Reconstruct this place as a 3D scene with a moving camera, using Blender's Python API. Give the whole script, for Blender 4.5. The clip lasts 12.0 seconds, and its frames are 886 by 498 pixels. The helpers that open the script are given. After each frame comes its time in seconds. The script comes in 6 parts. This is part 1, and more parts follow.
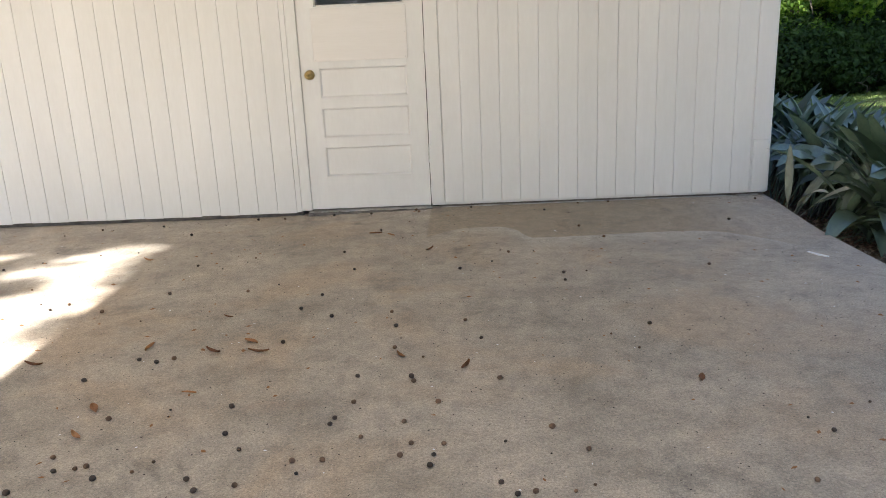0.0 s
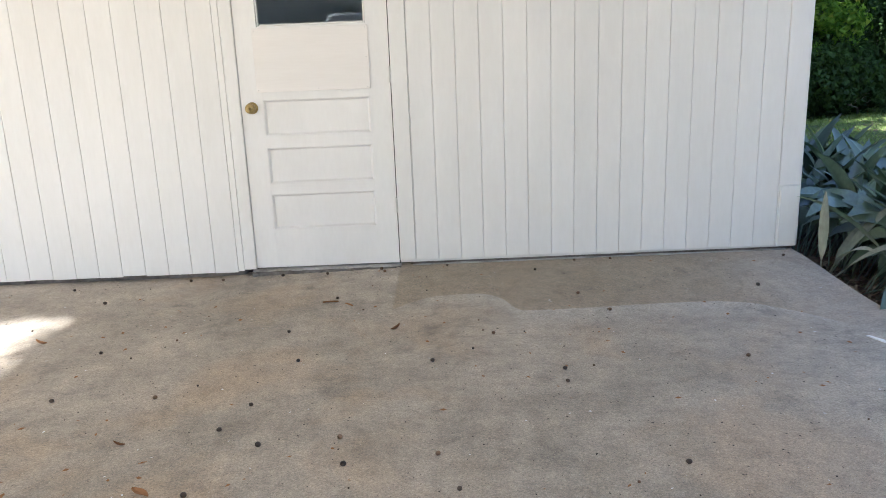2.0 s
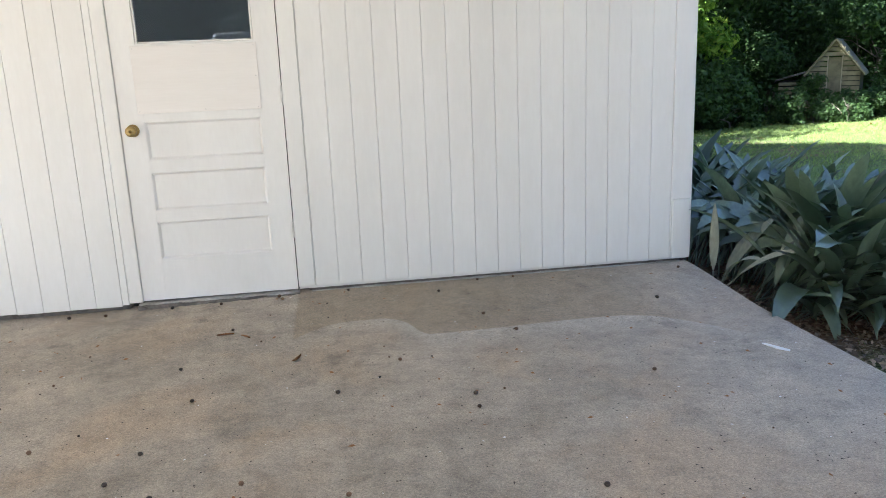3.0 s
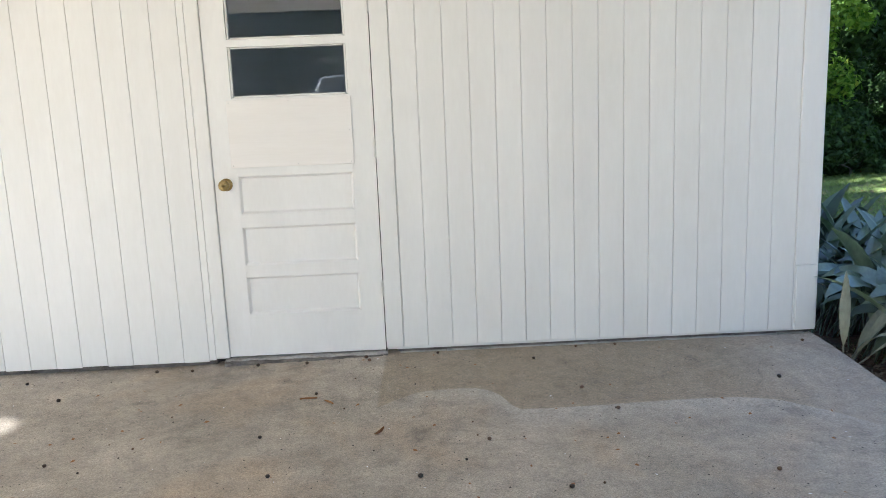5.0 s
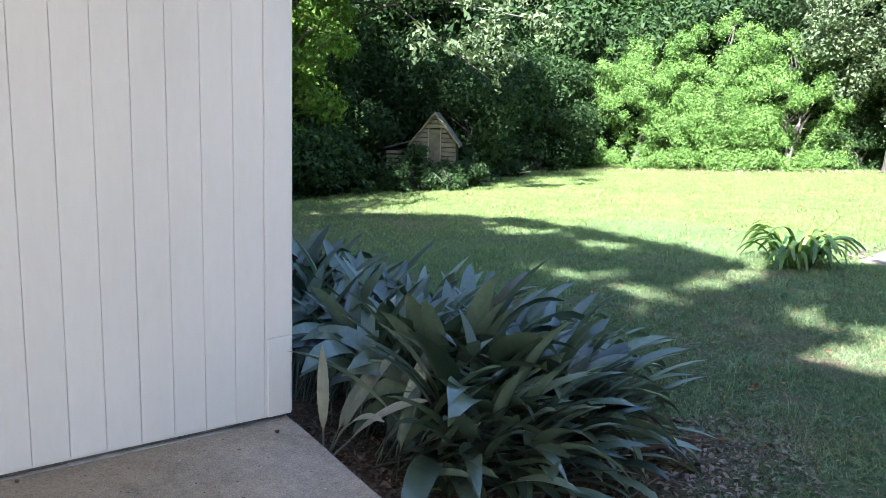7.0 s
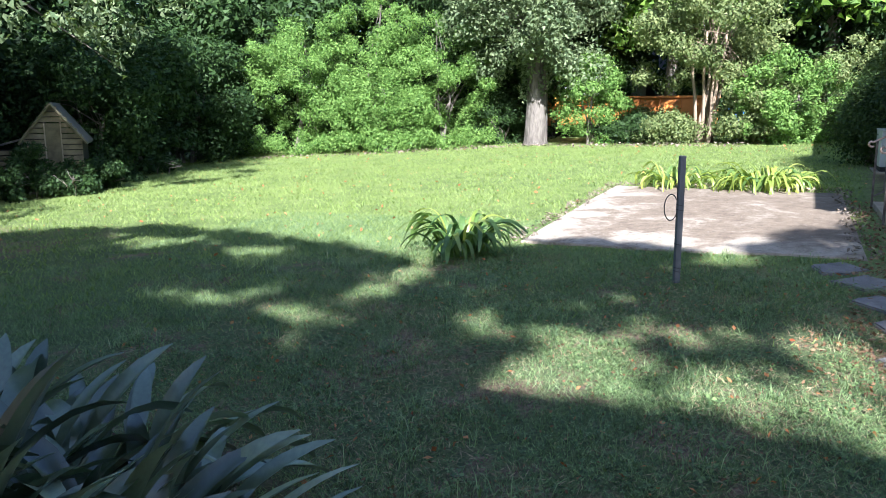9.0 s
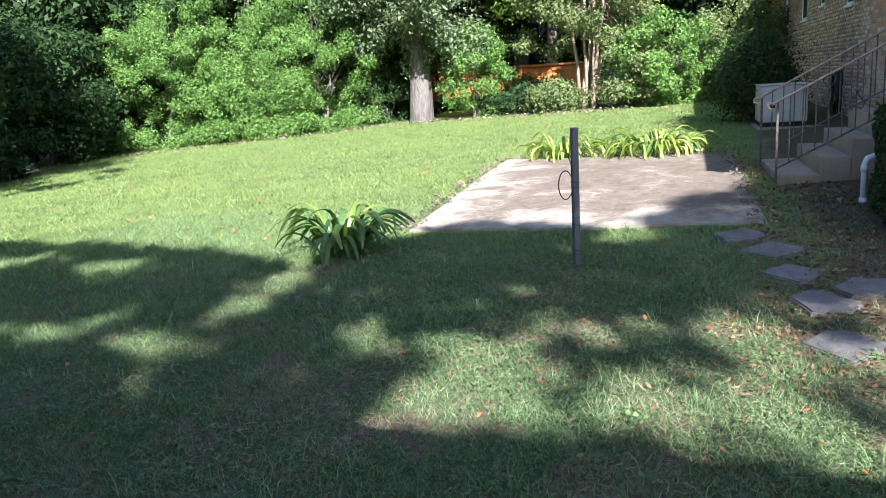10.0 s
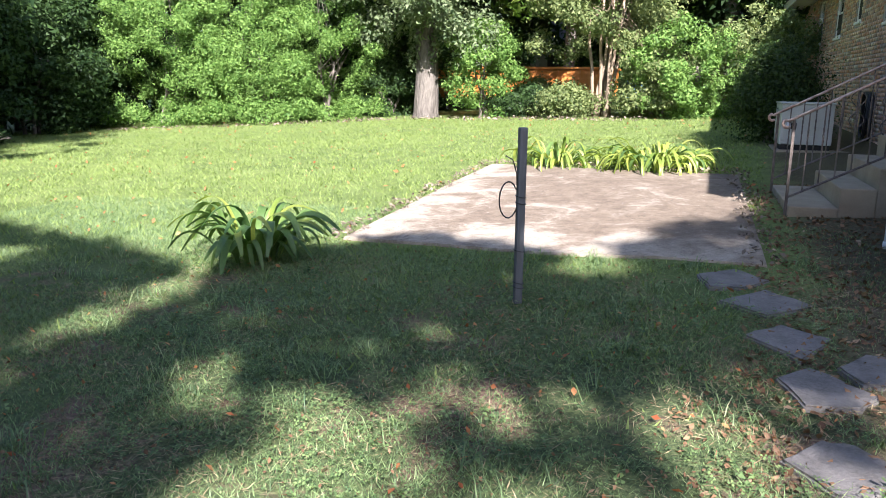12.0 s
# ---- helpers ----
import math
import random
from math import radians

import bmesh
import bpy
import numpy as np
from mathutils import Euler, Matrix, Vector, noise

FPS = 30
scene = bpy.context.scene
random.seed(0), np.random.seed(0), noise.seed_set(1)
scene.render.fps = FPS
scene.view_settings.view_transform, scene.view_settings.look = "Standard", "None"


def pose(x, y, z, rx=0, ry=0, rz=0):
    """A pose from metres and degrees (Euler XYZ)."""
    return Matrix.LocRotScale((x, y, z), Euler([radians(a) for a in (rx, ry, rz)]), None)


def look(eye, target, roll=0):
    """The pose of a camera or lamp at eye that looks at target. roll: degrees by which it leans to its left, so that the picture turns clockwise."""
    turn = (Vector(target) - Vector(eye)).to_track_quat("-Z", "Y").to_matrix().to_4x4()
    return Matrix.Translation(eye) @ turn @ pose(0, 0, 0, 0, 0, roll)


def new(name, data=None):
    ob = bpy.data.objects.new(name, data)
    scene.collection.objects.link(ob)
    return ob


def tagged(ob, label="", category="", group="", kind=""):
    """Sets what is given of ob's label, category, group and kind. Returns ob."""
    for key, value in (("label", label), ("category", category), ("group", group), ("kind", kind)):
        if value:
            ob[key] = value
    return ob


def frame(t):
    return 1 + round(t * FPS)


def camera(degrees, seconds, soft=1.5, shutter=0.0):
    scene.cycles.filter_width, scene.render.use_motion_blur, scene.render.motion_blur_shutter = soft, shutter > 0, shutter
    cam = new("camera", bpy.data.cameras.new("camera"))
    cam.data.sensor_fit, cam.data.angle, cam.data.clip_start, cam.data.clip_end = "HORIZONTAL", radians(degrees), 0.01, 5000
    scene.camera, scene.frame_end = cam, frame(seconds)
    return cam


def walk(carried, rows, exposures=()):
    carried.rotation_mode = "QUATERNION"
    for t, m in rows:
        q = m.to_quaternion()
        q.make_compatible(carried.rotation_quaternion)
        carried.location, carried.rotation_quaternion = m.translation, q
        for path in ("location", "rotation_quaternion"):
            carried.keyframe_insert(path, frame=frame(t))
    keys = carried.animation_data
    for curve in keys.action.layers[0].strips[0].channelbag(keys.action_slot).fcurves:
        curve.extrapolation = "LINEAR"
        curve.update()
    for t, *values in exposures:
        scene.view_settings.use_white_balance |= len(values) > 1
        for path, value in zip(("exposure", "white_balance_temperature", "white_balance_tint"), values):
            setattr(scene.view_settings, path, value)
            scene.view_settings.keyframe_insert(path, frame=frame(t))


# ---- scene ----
cam = camera(59.8, 12.0, 0.9)
PATH = [
    (0, (0.097, -0.132, 1.201), (0.066, 1.795, 0.668), -2.5),
    (0.5, (0.084, 0.177, 1.2), (0.168, 2.096, 0.643), -1.3),
    (1, (0.086, 0.4, 1.207), (0.217, 2.307, 0.619), -2.7),
    (1.5, (0.12, 0.67, 1.234), (0.245, 2.582, 0.663), -1.2),
    (2, (0.141, 0.789, 1.256), (0.167, 2.726, 0.757), -2.2),
    (2.5, (0.144, 0.851, 1.251), (0.344, 2.782, 0.77), -2.9),
    (3, (0.121, 0.905, 1.252), (0.417, 2.828, 0.789), -2.3),
    (3.5, (0.067, 0.916, 1.294), (0.215, 2.871, 0.897), -2.4),
    (3.7, (0.042, 0.912, 1.322), (0.112, 2.885, 1.002), -2.7),
    (5.3, (0.210, 1.252, 1.323), (0.261, 3.213, 0.934), -2.3),
    (5.5, (0.242, 1.319, 1.279), (0.336, 3.270, 0.849), -2.3),
    (6, (0.38, 1.568, 1.286), (0.852, 3.449, 0.802), -2.05),
    (6.5, (0.555, 1.877, 1.399), (1.509, 3.597, 1.037), 0.4),
    (7, (0.822, 2.098, 1.406), (2.004, 3.676, 1.068), 1.9),
    (7.5, (1.091, 2.288, 1.403), (2.421, 3.721, 0.98), 2.3),
    (7.7, (1.215, 2.38, 1.415), (2.615, 3.75, 1.014), 1.7),
    (9.3, (2.452, 2.949, 1.385), (4.209, 3.834, 1.023), -2.0),
    (9.5, (2.62, 2.999, 1.391), (4.401, 3.831, 1.023), -3.6),
    (10, (2.922, 3.064, 1.392), (4.736, 3.794, 0.968), -3.5),
    (10.5, (3.313, 3.029, 1.294), (5.114, 3.818, 0.926), -1.3),
    (11, (3.731, 2.997, 1.242), (5.577, 3.609, 0.773), -0.3),
    (11.5, (4.057, 2.95, 1.25), (5.919, 3.565, 0.854), 0.4),
    (12, (4.327, 2.909, 1.253), (6.125, 3.676, 0.829), 0.7),
]
walk(cam, [(t, look(eye, target, roll)) for t, eye, target, roll in PATH],
     exposures=[(0, 2.6, 6050, 12), (1, 2.84, 5750, 11), (2.5, 2.91, 5620, 11), (5.5, 2.88, 5520, 9), (6, 3.13, 5550, 10), (6.5, 2.93, 5450, 13), (7.7, 2.62, 5520, 15), (9.3, 2.02, 5500, 13), (10.5, 1.97, 5700, 16), (11.2, 1.97, 6000, 18), (12, 2.05, 5900, 18)])

# ---- world, sun ----
SUN_X, SUN_Y = 1.16, 0.69          # shadow length per metre of height
SUN_EL = math.atan(1 / math.hypot(SUN_X, SUN_Y))
world = bpy.data.worlds.new("sky_world")
scene.world = world
world.use_nodes = True
wn = world.node_tree.nodes
sky = wn.new("ShaderNodeTexSky")
sky.sky_type = "NISHITA"
sky.sun_disc = False
sky.sun_elevation = SUN_EL
sky.sun_rotation = math.atan2(-SUN_X, -SUN_Y) % (2 * math.pi)
wn["Background"].inputs["Strength"].default_value = 0.07
world.node_tree.links.new(sky.outputs["Color"], wn["Background"].inputs["Color"])
sun_data = bpy.data.lights.new("sun", "SUN")
sun_data.energy = 5.0
sun_data.angle = radians(0.53)
sun_data.color = (1.0, 0.94, 0.84)
sun_ob = new("sun", sun_data)
sun_ob.matrix_world = look((-SUN_X * 20, -SUN_Y * 20, 20), (0, 0, 0))


# ---- materials ----
def material(name, rough=0.6, metal=0.0, spec=0.5):
    m = bpy.data.materials.new(name)
    m.use_nodes = True
    b = m.node_tree.nodes["Principled BSDF"]
    b.inputs["Roughness"].default_value = rough
    b.inputs["Metallic"].default_value = metal
    b.inputs["Specular IOR Level"].default_value = spec
    return m, m.node_tree.nodes, m.node_tree.links, b


def noise_tex(n, l, scale, detail=5.0, rough=0.6, stretch=None, distortion=0.0):
    """Noise over world metres; returns its Fac output."""
    g = n.new("ShaderNodeNewGeometry")
    tex = n.new("ShaderNodeTexNoise")
    tex.inputs["Scale"].default_value = scale
    tex.inputs["Detail"].default_value = detail
    tex.inputs["Roughness"].default_value = rough
    tex.inputs["Distortion"].default_value = distortion
    if stretch:
        mp = n.new("ShaderNodeMapping")
        mp.inputs["Scale"].default_value = stretch
        l.new(g.outputs["Position"], mp.inputs["Vector"])
        l.new(mp.outputs["Vector"], tex.inputs["Vector"])
    else:
        l.new(g.outputs["Position"], tex.inputs["Vector"])
    return tex.outputs["Fac"]


def ramp(n, l, fac, stops):
    r = n.new("ShaderNodeValToRGB")
    el = r.color_ramp.elements
    while len(el) < len(stops):
        el.new(0.5)
    for e, (p, c) in zip(el, stops):
        e.position = p
        e.color = (*c, 1) if len(c) == 3 else c
    l.new(fac, r.inputs["Fac"])
    return r.outputs["Color"]


def blend(n, l, fac, a, b, kind="MIX"):
    """Mix of two colours (sockets or tuples) by fac (socket or number)."""
    mx = n.new("ShaderNodeMix")
    mx.data_type, mx.blend_type = "RGBA", kind
    for val, sock in ((fac, mx.inputs[0]), (a, mx.inputs[6]), (b, mx.inputs[7])):
        if isinstance(val, (int, float)):
            sock.default_value = val
        elif isinstance(val, tuple):
            sock.default_value = (*val, 1)
        else:
            l.new(val, sock)
    return mx.outputs[2]


def calc(n, l, op, a, b=0.0, clamp=False):
    mt = n.new("ShaderNodeMath")
    mt.operation, mt.use_clamp = op, clamp
    for val, sock in ((a, mt.inputs[0]), (b, mt.inputs[1])):
        if isinstance(val, (int, float)):
            sock.default_value = val
        else:
            l.new(val, sock)
    return mt.outputs[0]


def span(n, l, val, lo, hi, out0=0.0, out1=1.0):
    mr = n.new("ShaderNodeMapRange")
    mr.interpolation_type = "SMOOTHSTEP"
    for key, v in (("From Min", lo), ("From Max", hi), ("To Min", out0), ("To Max", out1)):
        mr.inputs[key].default_value = v
    l.new(val, mr.inputs["Value"])
    return mr.outputs["Result"]


def place_xyz(n, l):
    g = n.new("ShaderNodeNewGeometry")
    s = n.new("ShaderNodeSeparateXYZ")
    l.new(g.outputs["Position"], s.inputs[0])
    return s.outputs


def relief(n, l, b, height, strength=0.3, dist=0.01):
    bp = n.new("ShaderNodeBump")
    bp.inputs["Strength"].default_value = strength
    bp.inputs["Distance"].default_value = dist
    l.new(height, bp.inputs["Height"])
    l.new(bp.outputs["Normal"], b.inputs["Normal"])


def plain(name, c1, c2, scale=6.0, rough=0.6, metal=0.0, bump=0.2, dist=0.004, fine=60.0, per_object=0.0, stretch=None):
    """Two-scale noise between two colours, with fine relief."""
    m, n, l, b = material(name, rough, metal)
    big, small = noise_tex(n, l, scale, stretch=stretch), noise_tex(n, l, fine, 3, stretch=stretch)
    mixf = calc(n, l, "ADD", calc(n, l, "MULTIPLY", big, 0.7), calc(n, l, "MULTIPLY", small, 0.3))
    col = ramp(n, l, mixf, [(0.3, c1), (0.7, c2)])
    if per_object:
        oi = n.new("ShaderNodeObjectInfo")
        col = blend(n, l, 1.0, col, ramp(n, l, oi.outputs["Random"], [(0, (1 - per_object,) * 3), (1, (1, 1, 1))]), "MULTIPLY")
    l.new(col, b.inputs["Base Color"])
    l.new(span(n, l, small, 0.2, 0.8, rough - 0.08, rough + 0.08), b.inputs["Roughness"])
    relief(n, l, b, small, bump, dist)
    return m


def leaf_material(name, dark, light, rough=0.5, through_light=0.3, spec=0.2, by="island", veins=False, third=None):
    m, n, l, b = material(name, rough, 0, spec)
    if by == "island":
        rnd = n.new("ShaderNodeNewGeometry").outputs["Random Per Island"]
    else:
        rnd = n.new("ShaderNodeObjectInfo").outputs["Random"]
    patch = noise_tex(n, l, 1.3, 2)
    f = calc(n, l, "ADD", calc(n, l, "MULTIPLY", rnd, 0.75), calc(n, l, "MULTIPLY", patch, 0.3))
    stops = [(0.1, dark), (0.85, light)] + ([(0.985, third)] if third else [])
    col = ramp(n, l, f, stops)
    fine = noise_tex(n, l, 45, 3, stretch=(1, 1, 0.3) if veins else None)
    col = blend(n, l, 0.5, col, ramp(n, l, fine, [(0.3, (0.55, 0.55, 0.55)), (0.7, (1.15, 1.15, 1.1))]), "MULTIPLY")
    l.new(col, b.inputs["Base Color"])
    relief(n, l, b, fine, 0.25, 0.003)
    tr = n.new("ShaderNodeBsdfTranslucent")
    l.new(blend(n, l, 1.0, col, (1.5, 1.7, 0.7), "MULTIPLY"), tr.inputs["Color"])
    mx = n.new("ShaderNodeMixShader")
    mx.inputs["Fac"].default_value = through_light
    l.new(b.outputs[0], mx.inputs[1])
    l.new(tr.outputs[0], mx.inputs[2])
    l.new(mx.outputs[0], n["Material Output"].inputs["Surface"])
    return m


def slab_material():
    """Carport concrete: aggregate speckle, dark stains, a browner damp-looking area along the wall with a lighter tide line."""
    m, n, l, b = material("carport_concrete", 0.8)
    x, y, z = place_xyz(n, l)
    big, mid = noise_tex(n, l, 0.7, 6, 0.65), noise_tex(n, l, 3.2, 8, 0.7)
    grit = noise_tex(n, l, 130, 4, 0.7)
    pebble = noise_tex(n, l, 240, 2, 0.5)
    f = calc(n, l, "ADD", calc(n, l, "MULTIPLY", big, 0.5), calc(n, l, "MULTIPLY", mid, 0.5))
    col = ramp(n, l, f, [(0.36, (0.235, 0.205, 0.168)), (0.5, (0.385, 0.338, 0.28)), (0.64, (0.515, 0.455, 0.378))])
    warm = noise_tex(n, l, 1.1, 4, 0.6, distortion=0.6)
    col = blend(n, l, span(n, l, warm, 0.47, 0.66, 0, 0.7), col, (0.42, 0.325, 0.23))
    # greyer and paler towards the open edge
    col = blend(n, l, span(n, l, calc(n, l, "ADD", x, calc(n, l, "MULTIPLY", mid, 0.8)), 1.0, 2.2, 0, 0.3), col, (0.43, 0.395, 0.36))
    # tide line: height of the line over x
    fc = n.new("ShaderNodeFloatCurve")
    pts = fc.mapping.curves[0].points
    line = [(0.0, 0.43), (0.065, 0.555), (0.125, 0.622), (0.21, 0.628), (0.27, 0.565), (0.31, 0.395), (0.325, 0.372), (0.47, 0.374), (0.71, 0.392), (0.83, 0.36), (0.91, 0.24), (1.0, 0.0)]
    while len(pts) < len(line):
        pts.new(0.5, 0.5)
    for p, (u, v) in zip(pts, line):
        p.location = (u, v)
        p.handle_type = "AUTO_CLAMPED"
    fc.mapping.update()
    l.new(span_linear(n, l, x, -0.1, 2.0), fc.inputs["Value"])
    edge = calc(n, l, "ADD", fc.outputs[0], 4.0)
    over = calc(n, l, "SUBTRACT", calc(n, l, "ADD", y, calc(n, l, "MULTIPLY", calc(n, l, "SUBTRACT", mid, 0.5), 0.03)), edge)
    damp = calc(n, l, "MULTIPLY", span(n, l, over, 0.0, 0.012), calc(n, l, "MULTIPLY", span(n, l, calc(n, l, "SUBTRACT", x, calc(n, l, "MULTIPLY", calc(n, l, "SUBTRACT", y, 4.43), 0.03)), -0.085, -0.065), span(n, l, x, 2.1, 1.5)))
    tide = calc(n, l, "MULTIPLY", calc(n, l, "MULTIPLY", span(n, l, over, -0.28, -0.02), span(n, l, over, 0.03, -0.01)), calc(n, l, "MULTIPLY", span(n, l, x, 0.0, 0.5), span(n, l, x, 2.15, 1.8)))
    col = blend(n, l, calc(n, l, "MULTIPLY", tide, 0.5), col, (0.52, 0.485, 0.45))
    col = blend(n, l, calc(n, l, "MULTIPLY", damp, 0.72), col, (0.30, 0.245, 0.175))
    # tyre-dark patches and a reddish scuff
    dark = noise_tex(n, l, 1.9, 7, 0.72, distortion=0.4)
    col = blend(n, l, span(n, l, dark, 0.53, 0.70, 0, 0.62), col, (0.16, 0.15, 0.135))
    rust = calc(n, l, "MULTIPLY", span(n, l, calc(n, l, "ABSOLUTE", calc(n, l, "ADD", x, 0.52)), 0.16, 0.05), span(n, l, calc(n, l, "ABSOLUTE", calc(n, l, "SUBTRACT", y, 2.27)), 0.06, 0.0))
    col = blend(n, l, calc(n, l, "MULTIPLY", rust, span(n, l, mid, 0.4, 0.6, 0.1, 0.7)), col, (0.25, 0.12, 0.09))
    # hairline cracks
    vo = n.new("ShaderNodeTexVoronoi")
    vo.feature = "DISTANCE_TO_EDGE"
    vo.inputs["Scale"].default_value = 0.42
    g = n.new("ShaderNodeNewGeometry")
    wob = n.new("ShaderNodeMix")
    wob.data_type, wob.blend_type = "RGBA", "ADD"
    wob.inputs[0].default_value = 0.35
    nt = n.new("ShaderNodeTexNoise")
    nt.inputs["Scale"].default_value = 2.5
    l.new(g.outputs["Position"], nt.inputs["Vector"])
    l.new(g.outputs["Position"], wob.inputs[6])
    l.new(nt.outputs["Color"], wob.inputs[7])
    l.new(wob.outputs[2], vo.inputs["Vector"])
    crack = calc(n, l, "MULTIPLY", span(n, l, vo.outputs["Distance"], 0.004, 0.0), span(n, l, big, 0.5, 0.62))
    col = blend(n, l, calc(n, l, "MULTIPLY", crack, 0.25), col, (0.10, 0.09, 0.08))
    spots = noise_tex(n, l, 11, 8, 0.75)
    col = blend(n, l, 0.55, col, ramp(n, l, spots, [(0.36, (0.68, 0.67, 0.66)), (0.5, (1, 1, 1)), (0.64, (1.2, 1.18, 1.15))]), "MULTIPLY")
    for sc, lo_, hi_ in ((260, 0.8, 1.14), (120, 0.92, 1.06)):
        vg = n.new("ShaderNodeTexVoronoi")
        vg.inputs["Scale"].default_value = sc
        l.new(n.new("ShaderNodeNewGeometry").outputs["Position"], vg.inputs["Vector"])
        sp = n.new("ShaderNodeSeparateColor")
        l.new(vg.outputs["Color"], sp.inputs[0])
        col = blend(n, l, 1.0, col, ramp(n, l, sp.outputs[0], [(0.0, (lo_, lo_, lo_)), (0.15, (0.9, 0.9, 0.9)), (0.8, (1.06, 1.05, 1.03)), (1.0, (hi_, hi_, hi_ * 0.97))]), "MULTIPLY")
    chip = noise_tex(n, l, 210, 2, 0.5)
    col = blend(n, l, span(n, l, chip, 0.65, 0.68, 0, 0.6), col, (0.56, 0.52, 0.46))
    col = blend(n, l, 0.36, col, ramp(n, l, grit, [(0.36, (0.36, 0.34, 0.32)), (0.5, (1, 1, 1)), (0.66, (1.4, 1.36, 1.3))]), "MULTIPLY")
    col = blend(n, l, span(n, l, pebble, 0.655, 0.69, 0, 0.8), col, (0.10, 0.085, 0.07))
    l.new(col, b.inputs["Base Color"])
    l.new(span(n, l, mid, 0.3, 0.7, 0.65, 0.9), b.inputs["Roughness"])
    relief(n, l, b, calc(n, l, "ADD", grit, calc(n, l, "MULTIPLY", mid, 1.0)), 0.08, 0.004)
    return m


def span_linear(n, l, val, lo, hi):
    mr = n.new("ShaderNodeMapRange")
    mr.inputs["From Min"].default_value, mr.inputs["From Max"].default_value = lo, hi
    l.new(val, mr.inputs["Value"])
    return mr.outputs["Result"]


def ground_material():
    """Soil and thatch under the grass, darker and barer towards the carport; mulch beside the slab and along the house.
    """
    m, n, l, b = material("lawn_soil", 0.95, 0, 0.2)
    x, y, z = place_xyz(n, l)
    big, mid, fine = noise_tex(n, l, 0.25, 4), noise_tex(n, l, 1.6, 6, 0.7), noise_tex(n, l, 38, 4, 0.7)
    green = ramp(n, l, mid, [(0.3, (0.085, 0.125, 0.04)), (0.55, (0.16, 0.215, 0.07)), (0.75, (0.24, 0.29, 0.11))])
    green = blend(n, l, span(n, l, big, 0.4, 0.7, 0, 0.5), green, (0.22, 0.29, 0.08))
    green = blend(n, l, 0.8, green, ramp(n, l, fine, [(0.3, (0.45, 0.45, 0.42)), (0.7, (1.25, 1.2, 1.1))]), "MULTIPLY")
    soil = ramp(n, l, fine, [(0.3, (0.06, 0.045, 0.034)), (0.55, (0.19, 0.122, 0.085)), (0.72, (0.34, 0.25, 0.185))])
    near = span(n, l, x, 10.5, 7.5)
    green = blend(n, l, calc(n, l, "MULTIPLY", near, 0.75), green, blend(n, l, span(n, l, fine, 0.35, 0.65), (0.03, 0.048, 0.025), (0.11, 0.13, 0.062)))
    bare = calc(n, l, "MULTIPLY", near, span(n, l, mid, 0.5, 0.63))
    mulch_a = calc(n, l, "MULTIPLY", span(n, l, calc(n, l, "ADD", x, calc(n, l, "MULTIPLY", mid, 1.4)), 5.6, 4.3), span(n, l, y, 3.6, 4.3))
    mulch_b = span(n, l, calc(n, l, "ADD", calc(n, l, "SUBTRACT", y, calc(n, l, "MULTIPLY", x, 0.05)), calc(n, l, "MULTIPLY", mid, 0.8)), 2.75, 2.25)
    f = calc(n, l, "MAXIMUM", calc(n, l, "MAXIMUM", bare, mulch_a), calc(n, l, "MULTIPLY", mulch_b, 0.8), True)
    # soil along the house darkened: the deep shade there is put into its colour
    soil = blend(n, l, calc(n, l, "MULTIPLY", mulch_b, 0.55), soil, (0.035, 0.026, 0.019))
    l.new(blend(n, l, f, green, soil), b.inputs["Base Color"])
    relief(n, l, b, calc(n, l, "ADD", fine, mid), 0.7, 0.03)
    return m


def patio_material():
    """Old concrete: brown grime over a pale base, worn paler along the edges, with lichen blots."""
    m, n, l, b = material("patio_concrete", 0.9)
    x, y, z = place_xyz(n, l)
    big, mid, grit = noise_tex(n, l, 1.3, 9, 0.74, distortion=0.5), noise_tex(n, l, 6.0, 9, 0.8), noise_tex(n, l, 90, 4)
    pale = ramp(n, l, mid, [(0.32, (0.24, 0.192, 0.145)), (0.66, (0.46, 0.40, 0.32))])
    grime = ramp(n, l, mid, [(0.3, (0.075, 0.05, 0.034)), (0.68, (0.215, 0.163, 0.113))])
    # distance in from the edges
    inner = calc(n, l, "MULTIPLY", calc(n, l, "MULTIPLY", span(n, l, x, 10.0, 11.4), span(n, l, calc(n, l, "SUBTRACT", y, calc(n, l, "MULTIPLY", x, 0.09)), 5.45, 4.3)), 0.17)
    f = span(n, l, calc(n, l, "ADD", big, inner), 0.47, 0.66)
    col = blend(n, l, calc(n, l, "MULTIPLY", f, 0.9), pale, grime)
    blot = noise_tex(n, l, 16, 6, 0.8)
    col = blend(n, l, span(n, l, blot, 0.57, 0.66, 0, 0.7), col, (0.07, 0.055, 0.045))
    col = blend(n, l, span(n, l, blot, 0.40, 0.33, 0, 0.5), col, (0.52, 0.47, 0.40))
    col = blend(n, l, 0.6, col, ramp(n, l, grit, [(0.3, (0.6, 0.6, 0.6)), (0.7, (1.2, 1.2, 1.2))]), "MULTIPLY")
    l.new(col, b.inputs["Base Color"])
    relief(n, l, b, calc(n, l, "ADD", grit, mid), 0.4, 0.008)
    return m


def glass_material(name, tint=(0.9, 0.95, 0.93)):
    m, n, l, b = material(name, 0.01)
    b.inputs["Base Color"].default_value = (*tint, 1)
    b.inputs["Transmission Weight"].default_value = 1.0
    b.inputs["IOR"].default_value = 1.5
    return m


